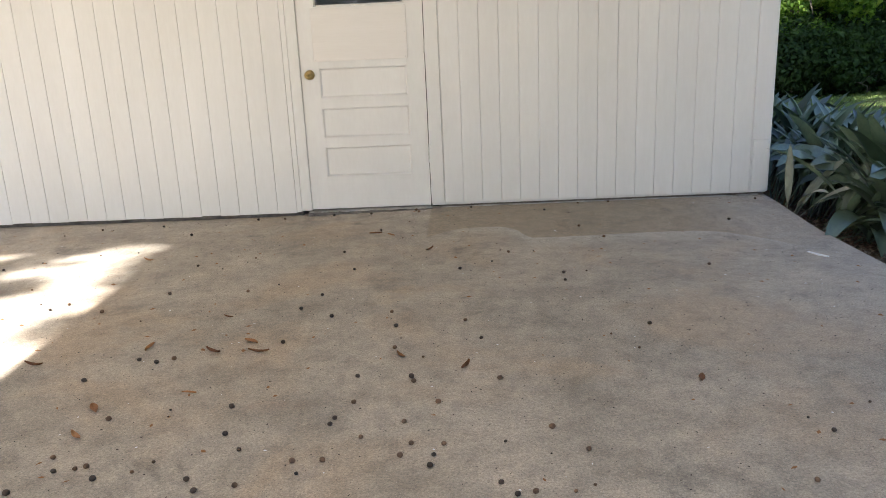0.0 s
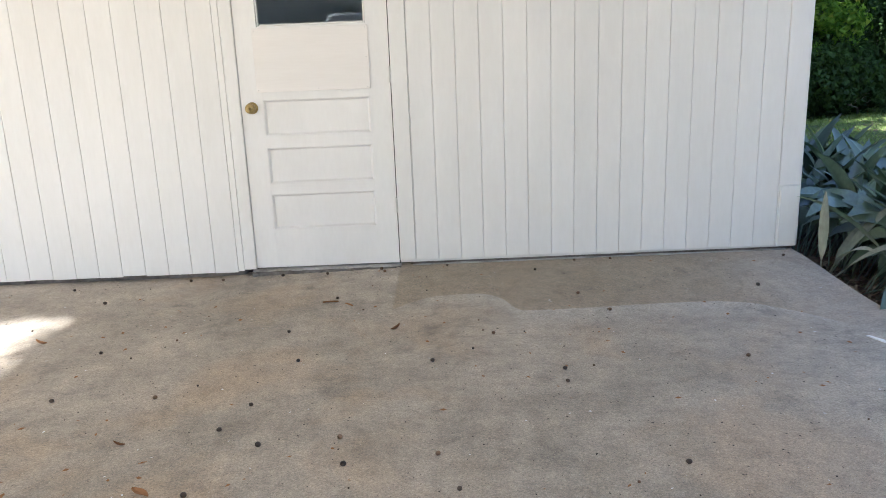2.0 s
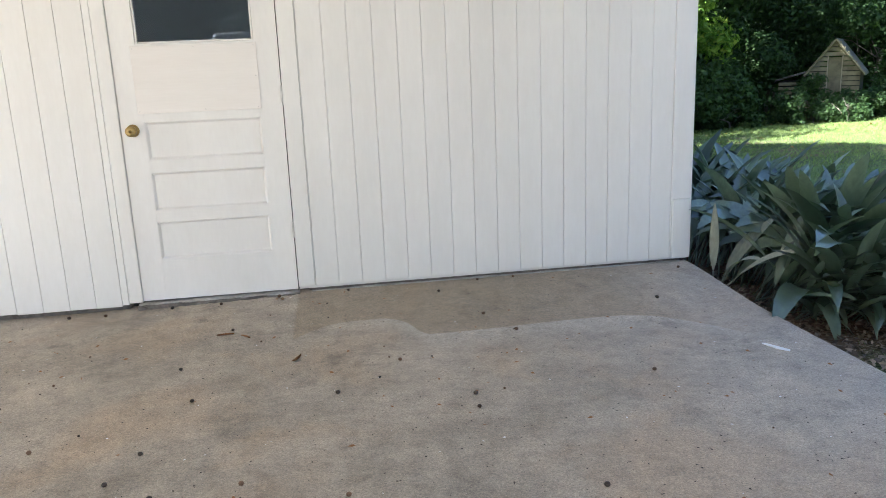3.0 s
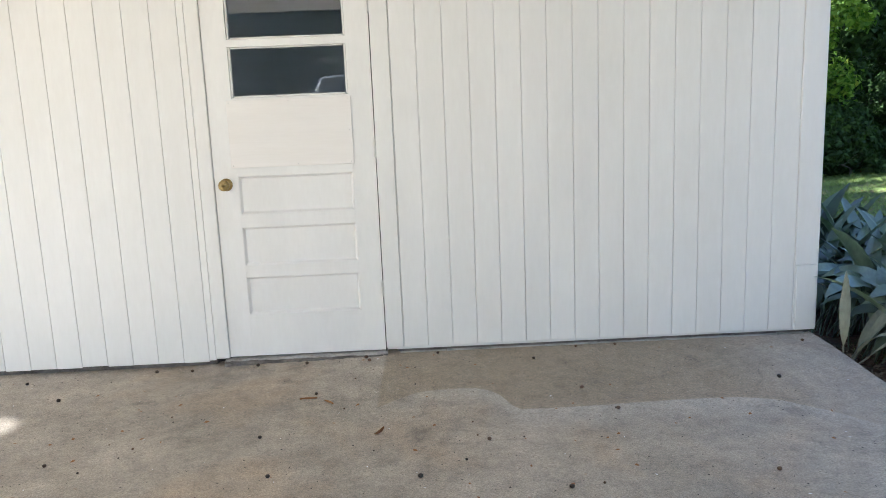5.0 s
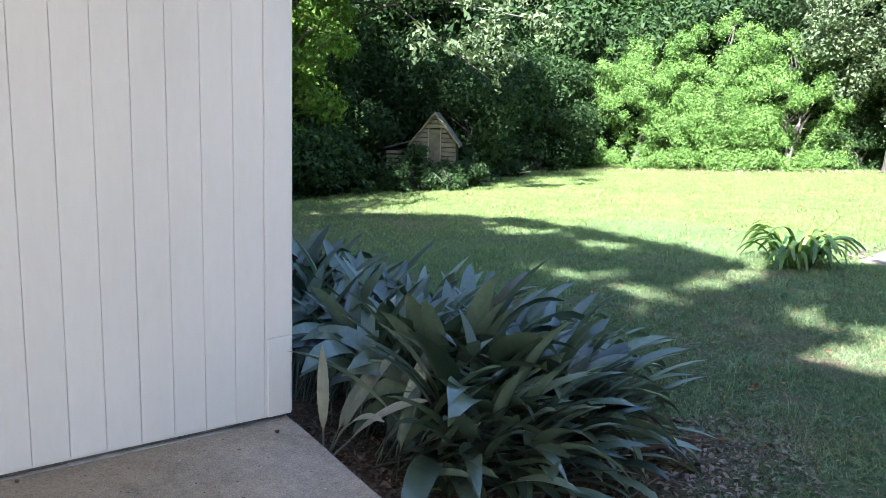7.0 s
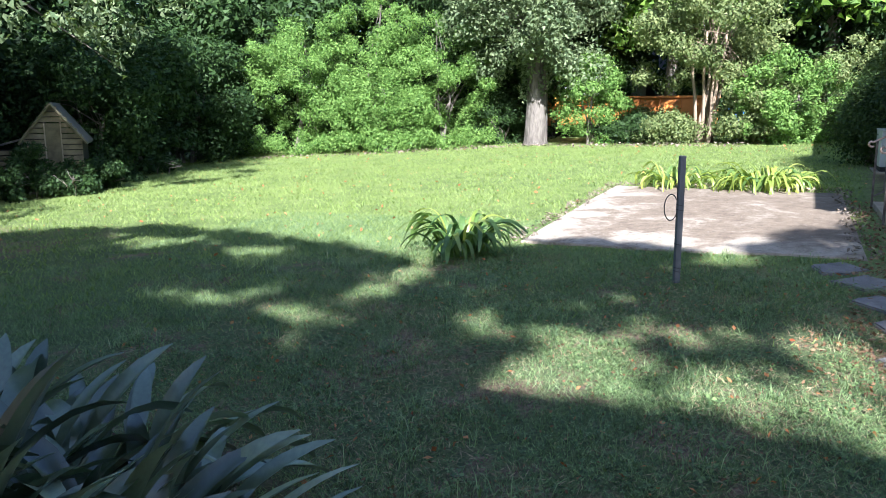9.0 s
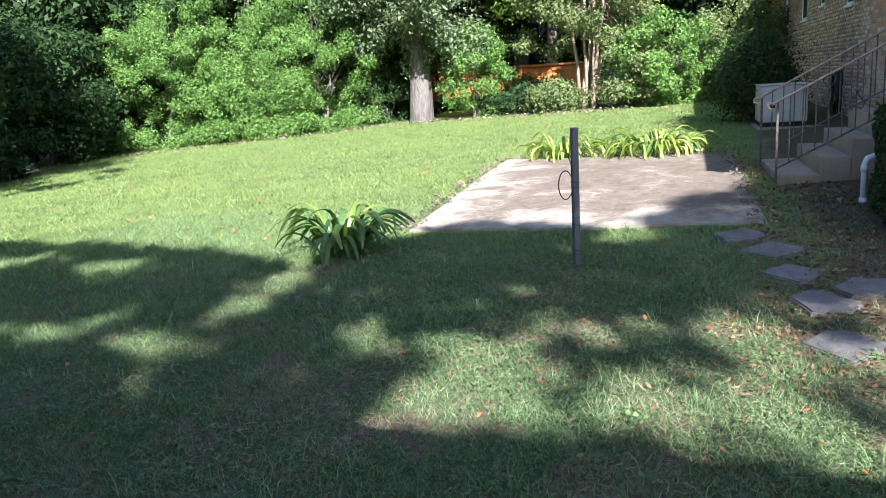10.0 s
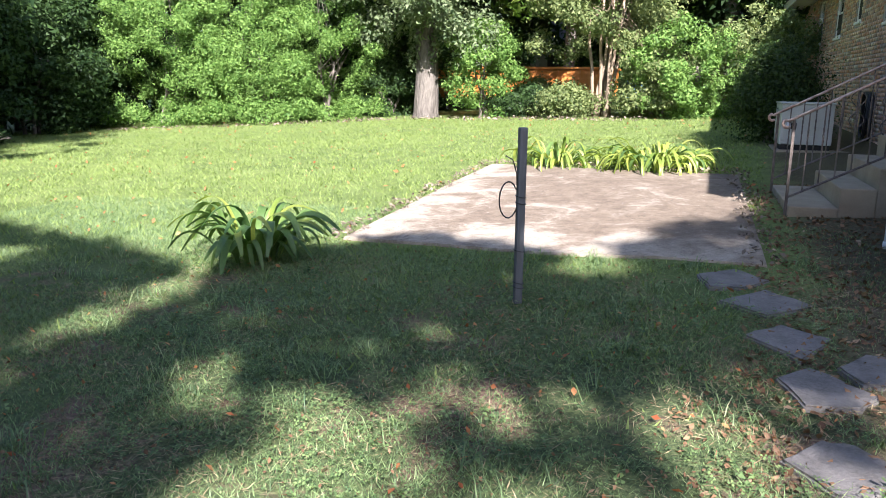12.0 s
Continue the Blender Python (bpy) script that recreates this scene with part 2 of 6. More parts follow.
WHITE = plain("white_house_paint", (0.74, 0.73, 0.70), (0.82, 0.815, 0.79), 2.2, 0.5, bump=0.05, dist=0.002, fine=45, per_object=0.035, stretch=(1, 1, 0.25))
DOOR_WHITE = plain("white_door_paint", (0.75, 0.74, 0.715), (0.83, 0.825, 0.80), 3.0, 0.42, bump=0.04, dist=0.002, fine=50, stretch=(1, 1, 0.3))
PLY_WHITE = plain("painted_plywood", (0.76, 0.73, 0.69), (0.84, 0.815, 0.78), 3.0, 0.5, bump=0.15, dist=0.002, fine=60, stretch=(0.12, 1, 1.6))
# Mortar darkened: the shadow gap under the boards is put into its colour.
SILL_GREY = plain("mortar_sill", (0.05, 0.045, 0.04), (0.26, 0.24, 0.215), 14, 0.9, bump=0.6, dist=0.01, fine=90)
BEAD = plain("paint_splashed_mortar", (0.20, 0.185, 0.165), (0.62, 0.60, 0.57), 9, 0.9, bump=0.5, dist=0.006, fine=70)
SLAB = slab_material()
GROUND = ground_material()
PATIO = patio_material()
STEP = plain("step_concrete", (0.22, 0.175, 0.12), (0.38, 0.32, 0.23), 3.5, 0.85, bump=0.4, dist=0.005, fine=110)
STONE = plain("flagstone", (0.10, 0.09, 0.083), (0.26, 0.24, 0.225), 7.5, 0.8, bump=0.6, dist=0.012, fine=60, per_object=0.25)
BRASS = plain("aged_brass", (0.28, 0.19, 0.07), (0.52, 0.40, 0.18), 60, 0.35, 1.0, 0.1, 0.001)
HINGE = plain("painted_hinge", (0.45, 0.44, 0.42), (0.72, 0.71, 0.69), 40, 0.5)
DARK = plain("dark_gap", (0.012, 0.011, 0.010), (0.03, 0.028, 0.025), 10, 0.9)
# Dark interior tone: the dimness of rooms is put into the colour.
ROOM = plain("dim_room_paint", (0.05, 0.048, 0.045), (0.08, 0.077, 0.07), 2, 0.9)
GLASS = glass_material("window_glass")
IRON = plain("rusty_wrought_iron", (0.04, 0.03, 0.027), (0.20, 0.165, 0.145), 14, 0.6, 0.3, 0.3, 0.002, 80)
RAIL = plain("worn_handrail", (0.28, 0.15, 0.10), (0.58, 0.46, 0.38), 10, 0.5, 0.2, 0.3, 0.002, 60)
PVC = plain("white_pvc", (0.72, 0.74, 0.76), (0.82, 0.83, 0.84), 8, 0.35, bump=0.05)
AC_PAINT = plain("beige_metal_paint", (0.42, 0.42, 0.38), (0.55, 0.54, 0.49), 3, 0.5)
RUBBER = plain("black_rubber", (0.012, 0.012, 0.013), (0.04, 0.04, 0.042), 8, 0.5)
POST = plain("weathered_post", (0.045, 0.048, 0.055), (0.15, 0.155, 0.165), 5, 0.75, bump=0.5, dist=0.006, fine=50, stretch=(1, 1, 0.12))
BARK = plain("grey_bark", (0.07, 0.058, 0.046), (0.25, 0.215, 0.18), 3.5, 0.95, bump=1.0, dist=0.06, fine=16, stretch=(1, 1, 0.25))
OAK_BARK = plain("oak_bark", (0.045, 0.037, 0.03), (0.20, 0.175, 0.15), 3.5, 0.95, bump=1.0, dist=0.07, fine=14, stretch=(1, 1, 0.25))
PALE_BARK = plain("pale_stem_bark", (0.15, 0.105, 0.07), (0.36, 0.27, 0.19), 6, 0.9, bump=0.5, dist=0.01, stretch=(1, 1, 0.2))
SOFFIT = plain("soffit_paint", (0.66, 0.65, 0.62), (0.76, 0.75, 0.72), 2, 0.6, bump=0.08)
SHINGLE = plain("roof_shingle", (0.07, 0.065, 0.06), (0.16, 0.15, 0.14), 5, 0.9, bump=0.6, dist=0.01)
HUT_WOOD = plain("weathered_siding", (0.10, 0.085, 0.05), (0.30, 0.255, 0.15), 5, 0.85, bump=0.5, dist=0.006, per_object=0.3)
ORANGE = plain("orange_steel", (0.70, 0.24, 0.05), (0.80, 0.32, 0.08), 2, 0.5)
BLUE = plain("blue_plastic", (0.03, 0.17, 0.55), (0.06, 0.25, 0.66), 4, 0.4)
MORTAR = plain("brick_mortar", (0.26, 0.23, 0.20), (0.40, 0.36, 0.31), 8, 0.95, bump=0.5)
NUT = plain("dry_nut_shell", (0.018, 0.012, 0.008), (0.085, 0.05, 0.03), 60, 0.6, bump=0.4, dist=0.002, per_object=0.6)
NUT_TAN = plain("split_nut_husk", (0.10, 0.055, 0.03), (0.24, 0.14, 0.08), 60, 0.7, bump=0.4, dist=0.002, per_object=0.5)
DRY_LEAF = leaf_material("dry_brown_leaf", (0.13, 0.055, 0.03), (0.34, 0.17, 0.085), 0.7, 0.15, by="object")
LITTER = leaf_material("leaf_litter", (0.065, 0.05, 0.04), (0.36, 0.285, 0.225), 0.65, 0.1, third=(0.45, 0.34, 0.25))
BROWN_LITTER = leaf_material("brown_fallen_leaves", (0.10, 0.052, 0.03), (0.29, 0.17, 0.10), 0.7, 0.15, third=(0.52, 0.42, 0.30))
RED_LITTER = leaf_material("red_fallen_leaves", (0.30, 0.085, 0.035), (0.52, 0.24, 0.11), 0.7, 0.2)
# Blades of the near lawn: darker, bluer low tones put shade into the colour.
GRASS_NEAR = leaf_material("shaded_lawn_blade", (0.045, 0.09, 0.04), (0.265, 0.36, 0.16), 0.5, 0.28, 0.45, third=(0.52, 0.50, 0.32))
STRAW = leaf_material("dry_straw", (0.20, 0.15, 0.09), (0.42, 0.34, 0.21), 0.8, 0.1)
GRASS = leaf_material("grass_blade", (0.095, 0.145, 0.045), (0.28, 0.355, 0.105), 0.55, 0.3, 0.35, third=(0.36, 0.36, 0.17))
WEED = leaf_material("weed_leaf", (0.05, 0.10, 0.04), (0.20, 0.28, 0.105), 0.5, 0.22, 0.35)
# Random pale tones on some leaves imitate sky sheen in the base colour.
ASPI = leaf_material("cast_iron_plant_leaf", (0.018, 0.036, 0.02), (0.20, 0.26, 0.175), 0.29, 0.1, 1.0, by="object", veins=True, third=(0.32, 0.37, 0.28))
ASPI_PALE = leaf_material("dying_plant_leaf", (0.20, 0.22, 0.17), (0.40, 0.40, 0.32), 0.5, 0.12, 0.6, by="object", veins=True)
LILY = leaf_material("strap_leaf", (0.045, 0.10, 0.03), (0.13, 0.21, 0.055), 0.4, 0.3, 0.5, by="object", third=(0.30, 0.30, 0.07))
LILY_PALE = leaf_material("yellowing_strap_leaf", (0.13, 0.20, 0.035), (0.34, 0.38, 0.08), 0.42, 0.35, 0.5, by="object", third=(0.55, 0.5, 0.2))
PRIVET = leaf_material("privet_leaf", (0.05, 0.12, 0.022), (0.20, 0.315, 0.08), 0.6, 0.25)
BROAD = leaf_material("broad_leaf", (0.055, 0.125, 0.018), (0.21, 0.33, 0.06), 0.6, 0.3, third=(0.32, 0.34, 0.07))
OAK = leaf_material("oak_leaf", (0.055, 0.09, 0.04), (0.19, 0.235, 0.12), 0.6, 0.2)
MYRTLE = leaf_material("shrub_leaf", (0.065, 0.105, 0.035), (0.22, 0.255, 0.10), 0.6, 0.22)
# Leaf tone darkened to put the woods' shade into the colour.
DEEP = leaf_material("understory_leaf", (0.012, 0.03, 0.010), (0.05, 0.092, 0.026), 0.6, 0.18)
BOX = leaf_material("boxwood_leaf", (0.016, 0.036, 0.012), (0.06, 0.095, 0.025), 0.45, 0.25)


def brick_material():
    m, n, l, b = material("mixed_red_brick", 0.9)
    oi = n.new("ShaderNodeObjectInfo")
    g = n.new("ShaderNodeNewGeometry")
    f = calc(n, l, "FRACT", calc(n, l, "ADD", oi.outputs["Random"], g.outputs["Random Per Island"]))
    col = ramp(n, l, f, [(0.0, (0.52, 0.25, 0.15)), (0.22, (0.60, 0.38, 0.25)), (0.45, (0.66, 0.50, 0.36)), (0.66, (0.54, 0.30, 0.20)), (0.84, (0.33, 0.25, 0.20)), (1.0, (0.72, 0.60, 0.46))])
    grit = noise_tex(n, l, 70, 4)
    col = blend(n, l, 0.6, col, ramp(n, l, grit, [(0.3, (0.65, 0.63, 0.6)), (0.7, (1.15, 1.15, 1.15))]), "MULTIPLY")
    l.new(col, b.inputs["Base Color"])
    relief(n, l, b, grit, 0.4, 0.006)
    return m


BRICK = brick_material()


# ---- building helpers ----
def mesh_of(name, bm, mat):
    me = bpy.data.meshes.new(name)
    bm.normal_update()
    bm.to_mesh(me)
    bm.free()
    if mat:
        me.materials.append(mat)
    return me


def part(name, bm, mat, parent, label="", smooth=False):
    me = bm if isinstance(bm, bpy.types.Mesh) else mesh_of(name, bm, mat)
    if smooth:
        me.shade_smooth()
    ob = new(name, me)
    ob.parent = parent
    return tagged(ob, label) if label else ob


def thing(name, label, category, group="", m=None):
    ob = new(name)
    ob.empty_display_size = 0.1
    if m is not None:
        ob.matrix_basis = m
    return tagged(ob, label, category, group)


def solo(name, bm, mat, label, category, group="", kind="", smooth=False):
    me = bm if isinstance(bm, bpy.types.Mesh) else mesh_of(name, bm, mat)
    if smooth:
        me.shade_smooth()
    return tagged(new(name, me), label, category, group, kind)


def box(x0, x1, y0, y1, z0, z1, bevel=0.0, bm=None, seg=1):
    """A box, its edges bevelled; into bm if given."""
    own = bmesh.new()
    bmesh.ops.create_cube(own, size=1, matrix=Matrix.Translation(((x0 + x1) / 2, (y0 + y1) / 2, (z0 + z1) / 2)) @ Matrix.Diagonal((abs(x1 - x0), abs(y1 - y0), abs(z1 - z0), 1)))
    if bevel:
        bmesh.ops.bevel(own, geom=own.edges[:], offset=bevel, segments=seg, affect="EDGES", profile=0.5)
    if bm is None:
        return own
    join(bm, own)
    return bm


def join(bm, other):
    me = bpy.data.meshes.new("tmp")
    other.to_mesh(me)
    other.free()
    bm.from_mesh(me)
    bpy.data.meshes.remove(me)
    return bm


def tube(path, radii, sides=8, bm=None, cap=True):
    """A round tapered tube along a path of points."""
    bm = bm or bmesh.new()
    pts = [Vector(p) for p in path]
    rr = radii if isinstance(radii, (list, tuple)) else [radii] * len(pts)
    rings = []
    side = None
    for i, p in enumerate(pts):
        d = (pts[min(i + 1, len(pts) - 1)] - pts[max(i - 1, 0)]).normalized()
        ref = side if side is not None else (Vector((1, 0, 0)) if abs(d.x) < 0.9 else Vector((0, 1, 0)))
        side = (ref - d * ref.dot(d)).normalized()
        up = d.cross(side)
        rings.append([bm.verts.new(p + (side * math.cos(a) + up * math.sin(a)) * rr[i]) for a in (2 * math.pi * k / sides for k in range(sides))])
    for r0, r1 in zip(rings, rings[1:]):
        for k in range(sides):
            bm.faces.new((r0[k], r0[(k + 1) % sides], r1[(k + 1) % sides], r1[k]))
    if cap:
        bm.faces.new(rings[0][::-1])
        bm.faces.new(rings[-1])
    return bm


def prism(poly, z0, z1, bevel=0.0):
    """A flat polygon drawn up from z0 to z1."""
    bm = bmesh.new()
    low = [bm.verts.new((x, y, z0)) for x, y in poly]
    f = bm.faces.new(low)
    if f.normal.z > 0:
        f.normal_flip()
    top = bmesh.ops.extrude_face_region(bm, geom=[f])
    bmesh.ops.translate(bm, verts=[v for v in top["geom"] if isinstance(v, bmesh.types.BMVert)], vec=(0, 0, z1 - z0))
    bmesh.ops.recalc_face_normals(bm, faces=bm.faces[:])
    if bevel:
        bmesh.ops.bevel(bm, geom=[e for e in bm.edges if all(v.co.z > (z0 + z1) / 2 for v in e.verts)], offset=bevel, segments=2, affect="EDGES")
    return bm


def mesh_np(name, verts, faces, mat):
    """A mesh from arrays: verts (n, 3), faces (m, 3 or 4)."""
    me = bpy.data.meshes.new(name)
    k = faces.shape[1]
    me.vertices.add(len(verts))
    me.vertices.foreach_set("co", np.ascontiguousarray(verts, dtype=np.float32).ravel())
    me.loops.add(faces.size)
    me.loops.foreach_set("vertex_index", np.ascontiguousarray(faces, dtype=np.int32).ravel())
    me.polygons.add(len(faces))
    me.polygons.foreach_set("loop_start", np.arange(0, faces.size, k, dtype=np.int32))
    me.polygons.foreach_set("loop_total", np.full(len(faces), k, dtype=np.int32))
    me.update(calc_edges=True)
    me.validate()
    me.materials.append(mat)
    return me


def terrain(x, y):
    """Height of the yard."""
    return (-0.13 + 0.03 * np.clip(np.asarray(x, float) - 6.5, 0, 26) - 0.035 * np.clip(np.asarray(y, float) - 4, -3, 20)
            + 0.075 * np.clip(-8 - np.asarray(y, float), 0, 16))


def ground_z(x, y):
    return float(terrain(x, y))


# ---- ground, slab, patio ----
def yard():
    xs = np.concatenate([[-3000, -900, -300, -120, -60], np.linspace(-40, 45, 171), [60, 120, 300, 900, 3000]])
    ys = np.concatenate([[-3000, -900, -300, -120, -60], np.linspace(-40, 45, 171), [60, 120, 300, 900, 3000]])
    gx, gy = np.meshgrid(xs, ys)
    rng = np.random.RandomState(3)
    gz = terrain(gx, gy) + rng.uniform(-0.008, 0.008, gx.shape) * (np.abs(gx) < 50)
    inside = (gx > -6.6) & (gx < 2.5) & (gy > -24) & (gy < 9.5)
    gz = np.where(inside, np.minimum(gz, -0.14), gz)
    v = np.stack([gx, gy, gz], -1).reshape(-1, 3)
    nx = len(xs)
    i, j = np.meshgrid(np.arange(nx - 1), np.arange(len(ys) - 1))
    a = (j * nx + i).ravel()
    f = np.stack([a, a + 1, a + nx + 1, a + nx], -1)
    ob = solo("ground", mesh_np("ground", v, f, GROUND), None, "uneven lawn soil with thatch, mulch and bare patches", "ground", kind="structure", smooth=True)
    return ob


yard()
WALL_Y, CORNER_X = 5.16, 2.272


def slab_z(x, y):
    """The slab climbs a little in its last metre before the wall."""
    q = min(1.0, max(0.0, (y - 4.25) / (WALL_Y - 4.25)))
    return (0.018 + 0.026 * min(1.0, max(0.0, (x + 1.2) / 1.2))) * q * q * (3 - 2 * q)


slab_bm = box(-6.4, CORNER_X, -1.6, WALL_Y + 0.06, -0.30, 0.0, 0.012, seg=2)
for co, no in [((0, 4.25 + 0.1 * k, 0), (0, 1, 0)) for k in range(10)] + [((-1.2, 0, 0), (1, 0, 0)), ((0, 0, 0), (1, 0, 0))]:
    bmesh.ops.bisect_plane(slab_bm, geom=slab_bm.verts[:] + slab_bm.edges[:] + slab_bm.faces[:], plane_co=co, plane_no=no)
for v in slab_bm.verts:
    if v.co.z > -0.1:
        v.co.z += slab_z(v.co.x, v.co.y)
solo("floor", slab_bm, SLAB, "stained grey-brown concrete carport floor with scattered nuts", "floor", kind="structure")
drive_bm = bmesh.new()
join(drive_bm, box(-6.4, CORNER_X, -24.0, -1.615, -0.30, 0.0))
for v in drive_bm.verts:
    v.co.z += 0.077 * max(0.0, -8 - v.co.y) * (1 if v.co.y < -20 else 0)
solo("driveway", drive_bm, SLAB, "plain concrete driveway in front of the carport", "driveway", kind="structure")

patio_poly = [(10.05, 6.30), (10.02, 5.4), (9.95, 4.5), (10.05, 3.6), (10.0, 2.88), (11.6, 3.02), (13.1, 3.16), (14.65, 3.30), (14.85, 4.6), (15.05, 5.7), (15.3, 6.8), (13.5, 6.66), (11.8, 6.48)]
patio_bm = prism(patio_poly, -0.35, 0.012, 0.008)
for v in patio_bm.verts:
    if v.co.z > -0.1:
        v.co.z += ground_z(v.co.x, v.co.y) + 0.012
solo("patio", patio_bm, PATIO, "weathered pinkish concrete patio slab with brown stains", "patio", kind="structure")


# ---- carport wall, door, roof ----
def carport():
    wall = tagged(new("wall_north", mesh_of("wall_north", wall_core(), WHITE)), "white-painted wooden wall with vertical boards", "wall", kind="structure")
    # sill under the boards
    for x0, x1 in ((-6.4, -0.962), (0.008, CORNER_X - 0.01)):
        part("sill", box(x0, x1, WALL_Y + 0.010, WALL_Y + 0.08, -0.01, 0.052 if x0 < -1 else 0.082, 0.006), SILL_GREY, wall, "rough grey mortar sill")
    bead = bmesh.new()
    rng = random.Random(4)
    x = 0.02
    while x < CORNER_X - 0.1:
        step = rng.uniform(0.08, 0.3)
        join(bead, box(x, min(x + step, CORNER_X - 0.05), WALL_Y - 0.016 - rng.uniform(0, 0.006), WALL_Y + 0.005, 0.03, 0.0455 + rng.uniform(0, 0.004), 0.0015))
        x += step + 0.002
    part("mortar_bead", bead, BEAD, wall, "crumbled mortar bead at the wall foot")
    # boards
    W = 0.1317
    me = mesh_of("board", board(W - 0.0015), WHITE)
    xs = [0.042 + W * k for k in range(17)]
    xl = [-0.998 - 0.1345 * (k + 1) for k in range(40)]
    for x in xs:
        if x + W < CORNER_X + 0.02:
            ob = part("board", me, None, wall)
            ob.location = (x + 0.001, WALL_Y, 0.074 + rng.uniform(-0.004, 0.003))
    mel = mesh_of("board", board(0.1330), WHITE)
    for x in xl:
        if x > -6.4:
            ob = part("board", mel, None, wall)
            ob.location = (x + 0.001, WALL_Y, 0.047 + rng.uniform(-0.004, 0.003))
    last = 0.042 + W * 16
    part("corner_board", box(last + 0.002, CORNER_X, WALL_Y - 0.024, WALL_Y - 0.001, 0.43, 2.64, 0.003), WHITE, wall)
    part("corner_board", box(last + 0.012, CORNER_X + 0.002, WALL_Y - 0.026, WALL_Y - 0.001, 0.068, 0.427, 0.003), WHITE, wall, "replaced foot of the corner board")
    # door casing
    for x0, x1 in ((-0.960, -0.889), (-0.0515, 0.0405)):
        part("casing", box(x0, x1, WALL_Y - 0.024, WALL_Y + 0.02, 0.060 if x0 < -0.5 else 0.076, 2.14, 0.004), WHITE, wall)
    for x0, x1 in ((-0.997, -0.962),):
        part("trim_strip", box(x0, x1, WALL_Y - 0.0195, WALL_Y + 0.0, 0.052 if x0 < -0.5 else 0.075, 2.64, 0.003), WHITE, wall)
    part("casing", box(-0.958, 0.040, WALL_Y - 0.024, WALL_Y + 0.02, 2.143, 2.21, 0.004), WHITE, wall)
    # other walls of the store room behind
    for nm, b in (("wall_east", box(CORNER_X - 0.10, CORNER_X - 0.002, WALL_Y + 0.101, 9.2, -0.25, 2.64)), ("wall_west", box(-6.4, -6.3, WALL_Y + 0.101, 9.2, -0.25, 2.64)), ("wall_back", box(-6.29, CORNER_X - 0.102, 9.1, 9.2, -0.25, 2.64))):
        solo(nm, b, WHITE, "plain white store room wall", "wall", kind="structure")
    solo("store_floor", box(-6.29, CORNER_X - 0.105, WALL_Y + 0.11, 9.09, -0.2, -0.004), ROOM, "dim store room floor", "floor", kind="structure")
    roof = solo("ceiling", box(-4.75, 2.44, -1.2, 9.5, 2.645, 2.69), SOFFIT, "white board carport ceiling", "ceiling", kind="structure")
    rb = box(-4.75, 2.44, -1.2, 9.5, 2.694, 2.80)
    solo("roof", rb, SHINGLE, "flat dark carport roof", "roof", kind="structure")
    for x in (-4.6, 2.15):
        solo("carport_post", box(x - 0.05, x + 0.05, -1.1, -1.0, 0.0, 2.643, 0.006), WHITE, "square white wooden carport post", "post", "carport posts", kind="structure")
    return wall, roof


def wall_core():
    bm = bmesh.new()
    y0, y1 = WALL_Y + 0.0, WALL_Y + 0.1
    for a in ((-6.4, -0.895, 0.06, 2.64), (-0.048, CORNER_X - 0.003, 0.06, 2.64), (-0.894, -0.049, 2.09, 2.64)):
        join(bm, box(a[0], a[1], y0, y1, a[2], a[3]))
    return bm


def board(w):
    """One vertical tongue-and-groove board, soft edges."""
    return box(0, w, -0.019, -0.001, 0, 2.60, 0.0022)


carport()


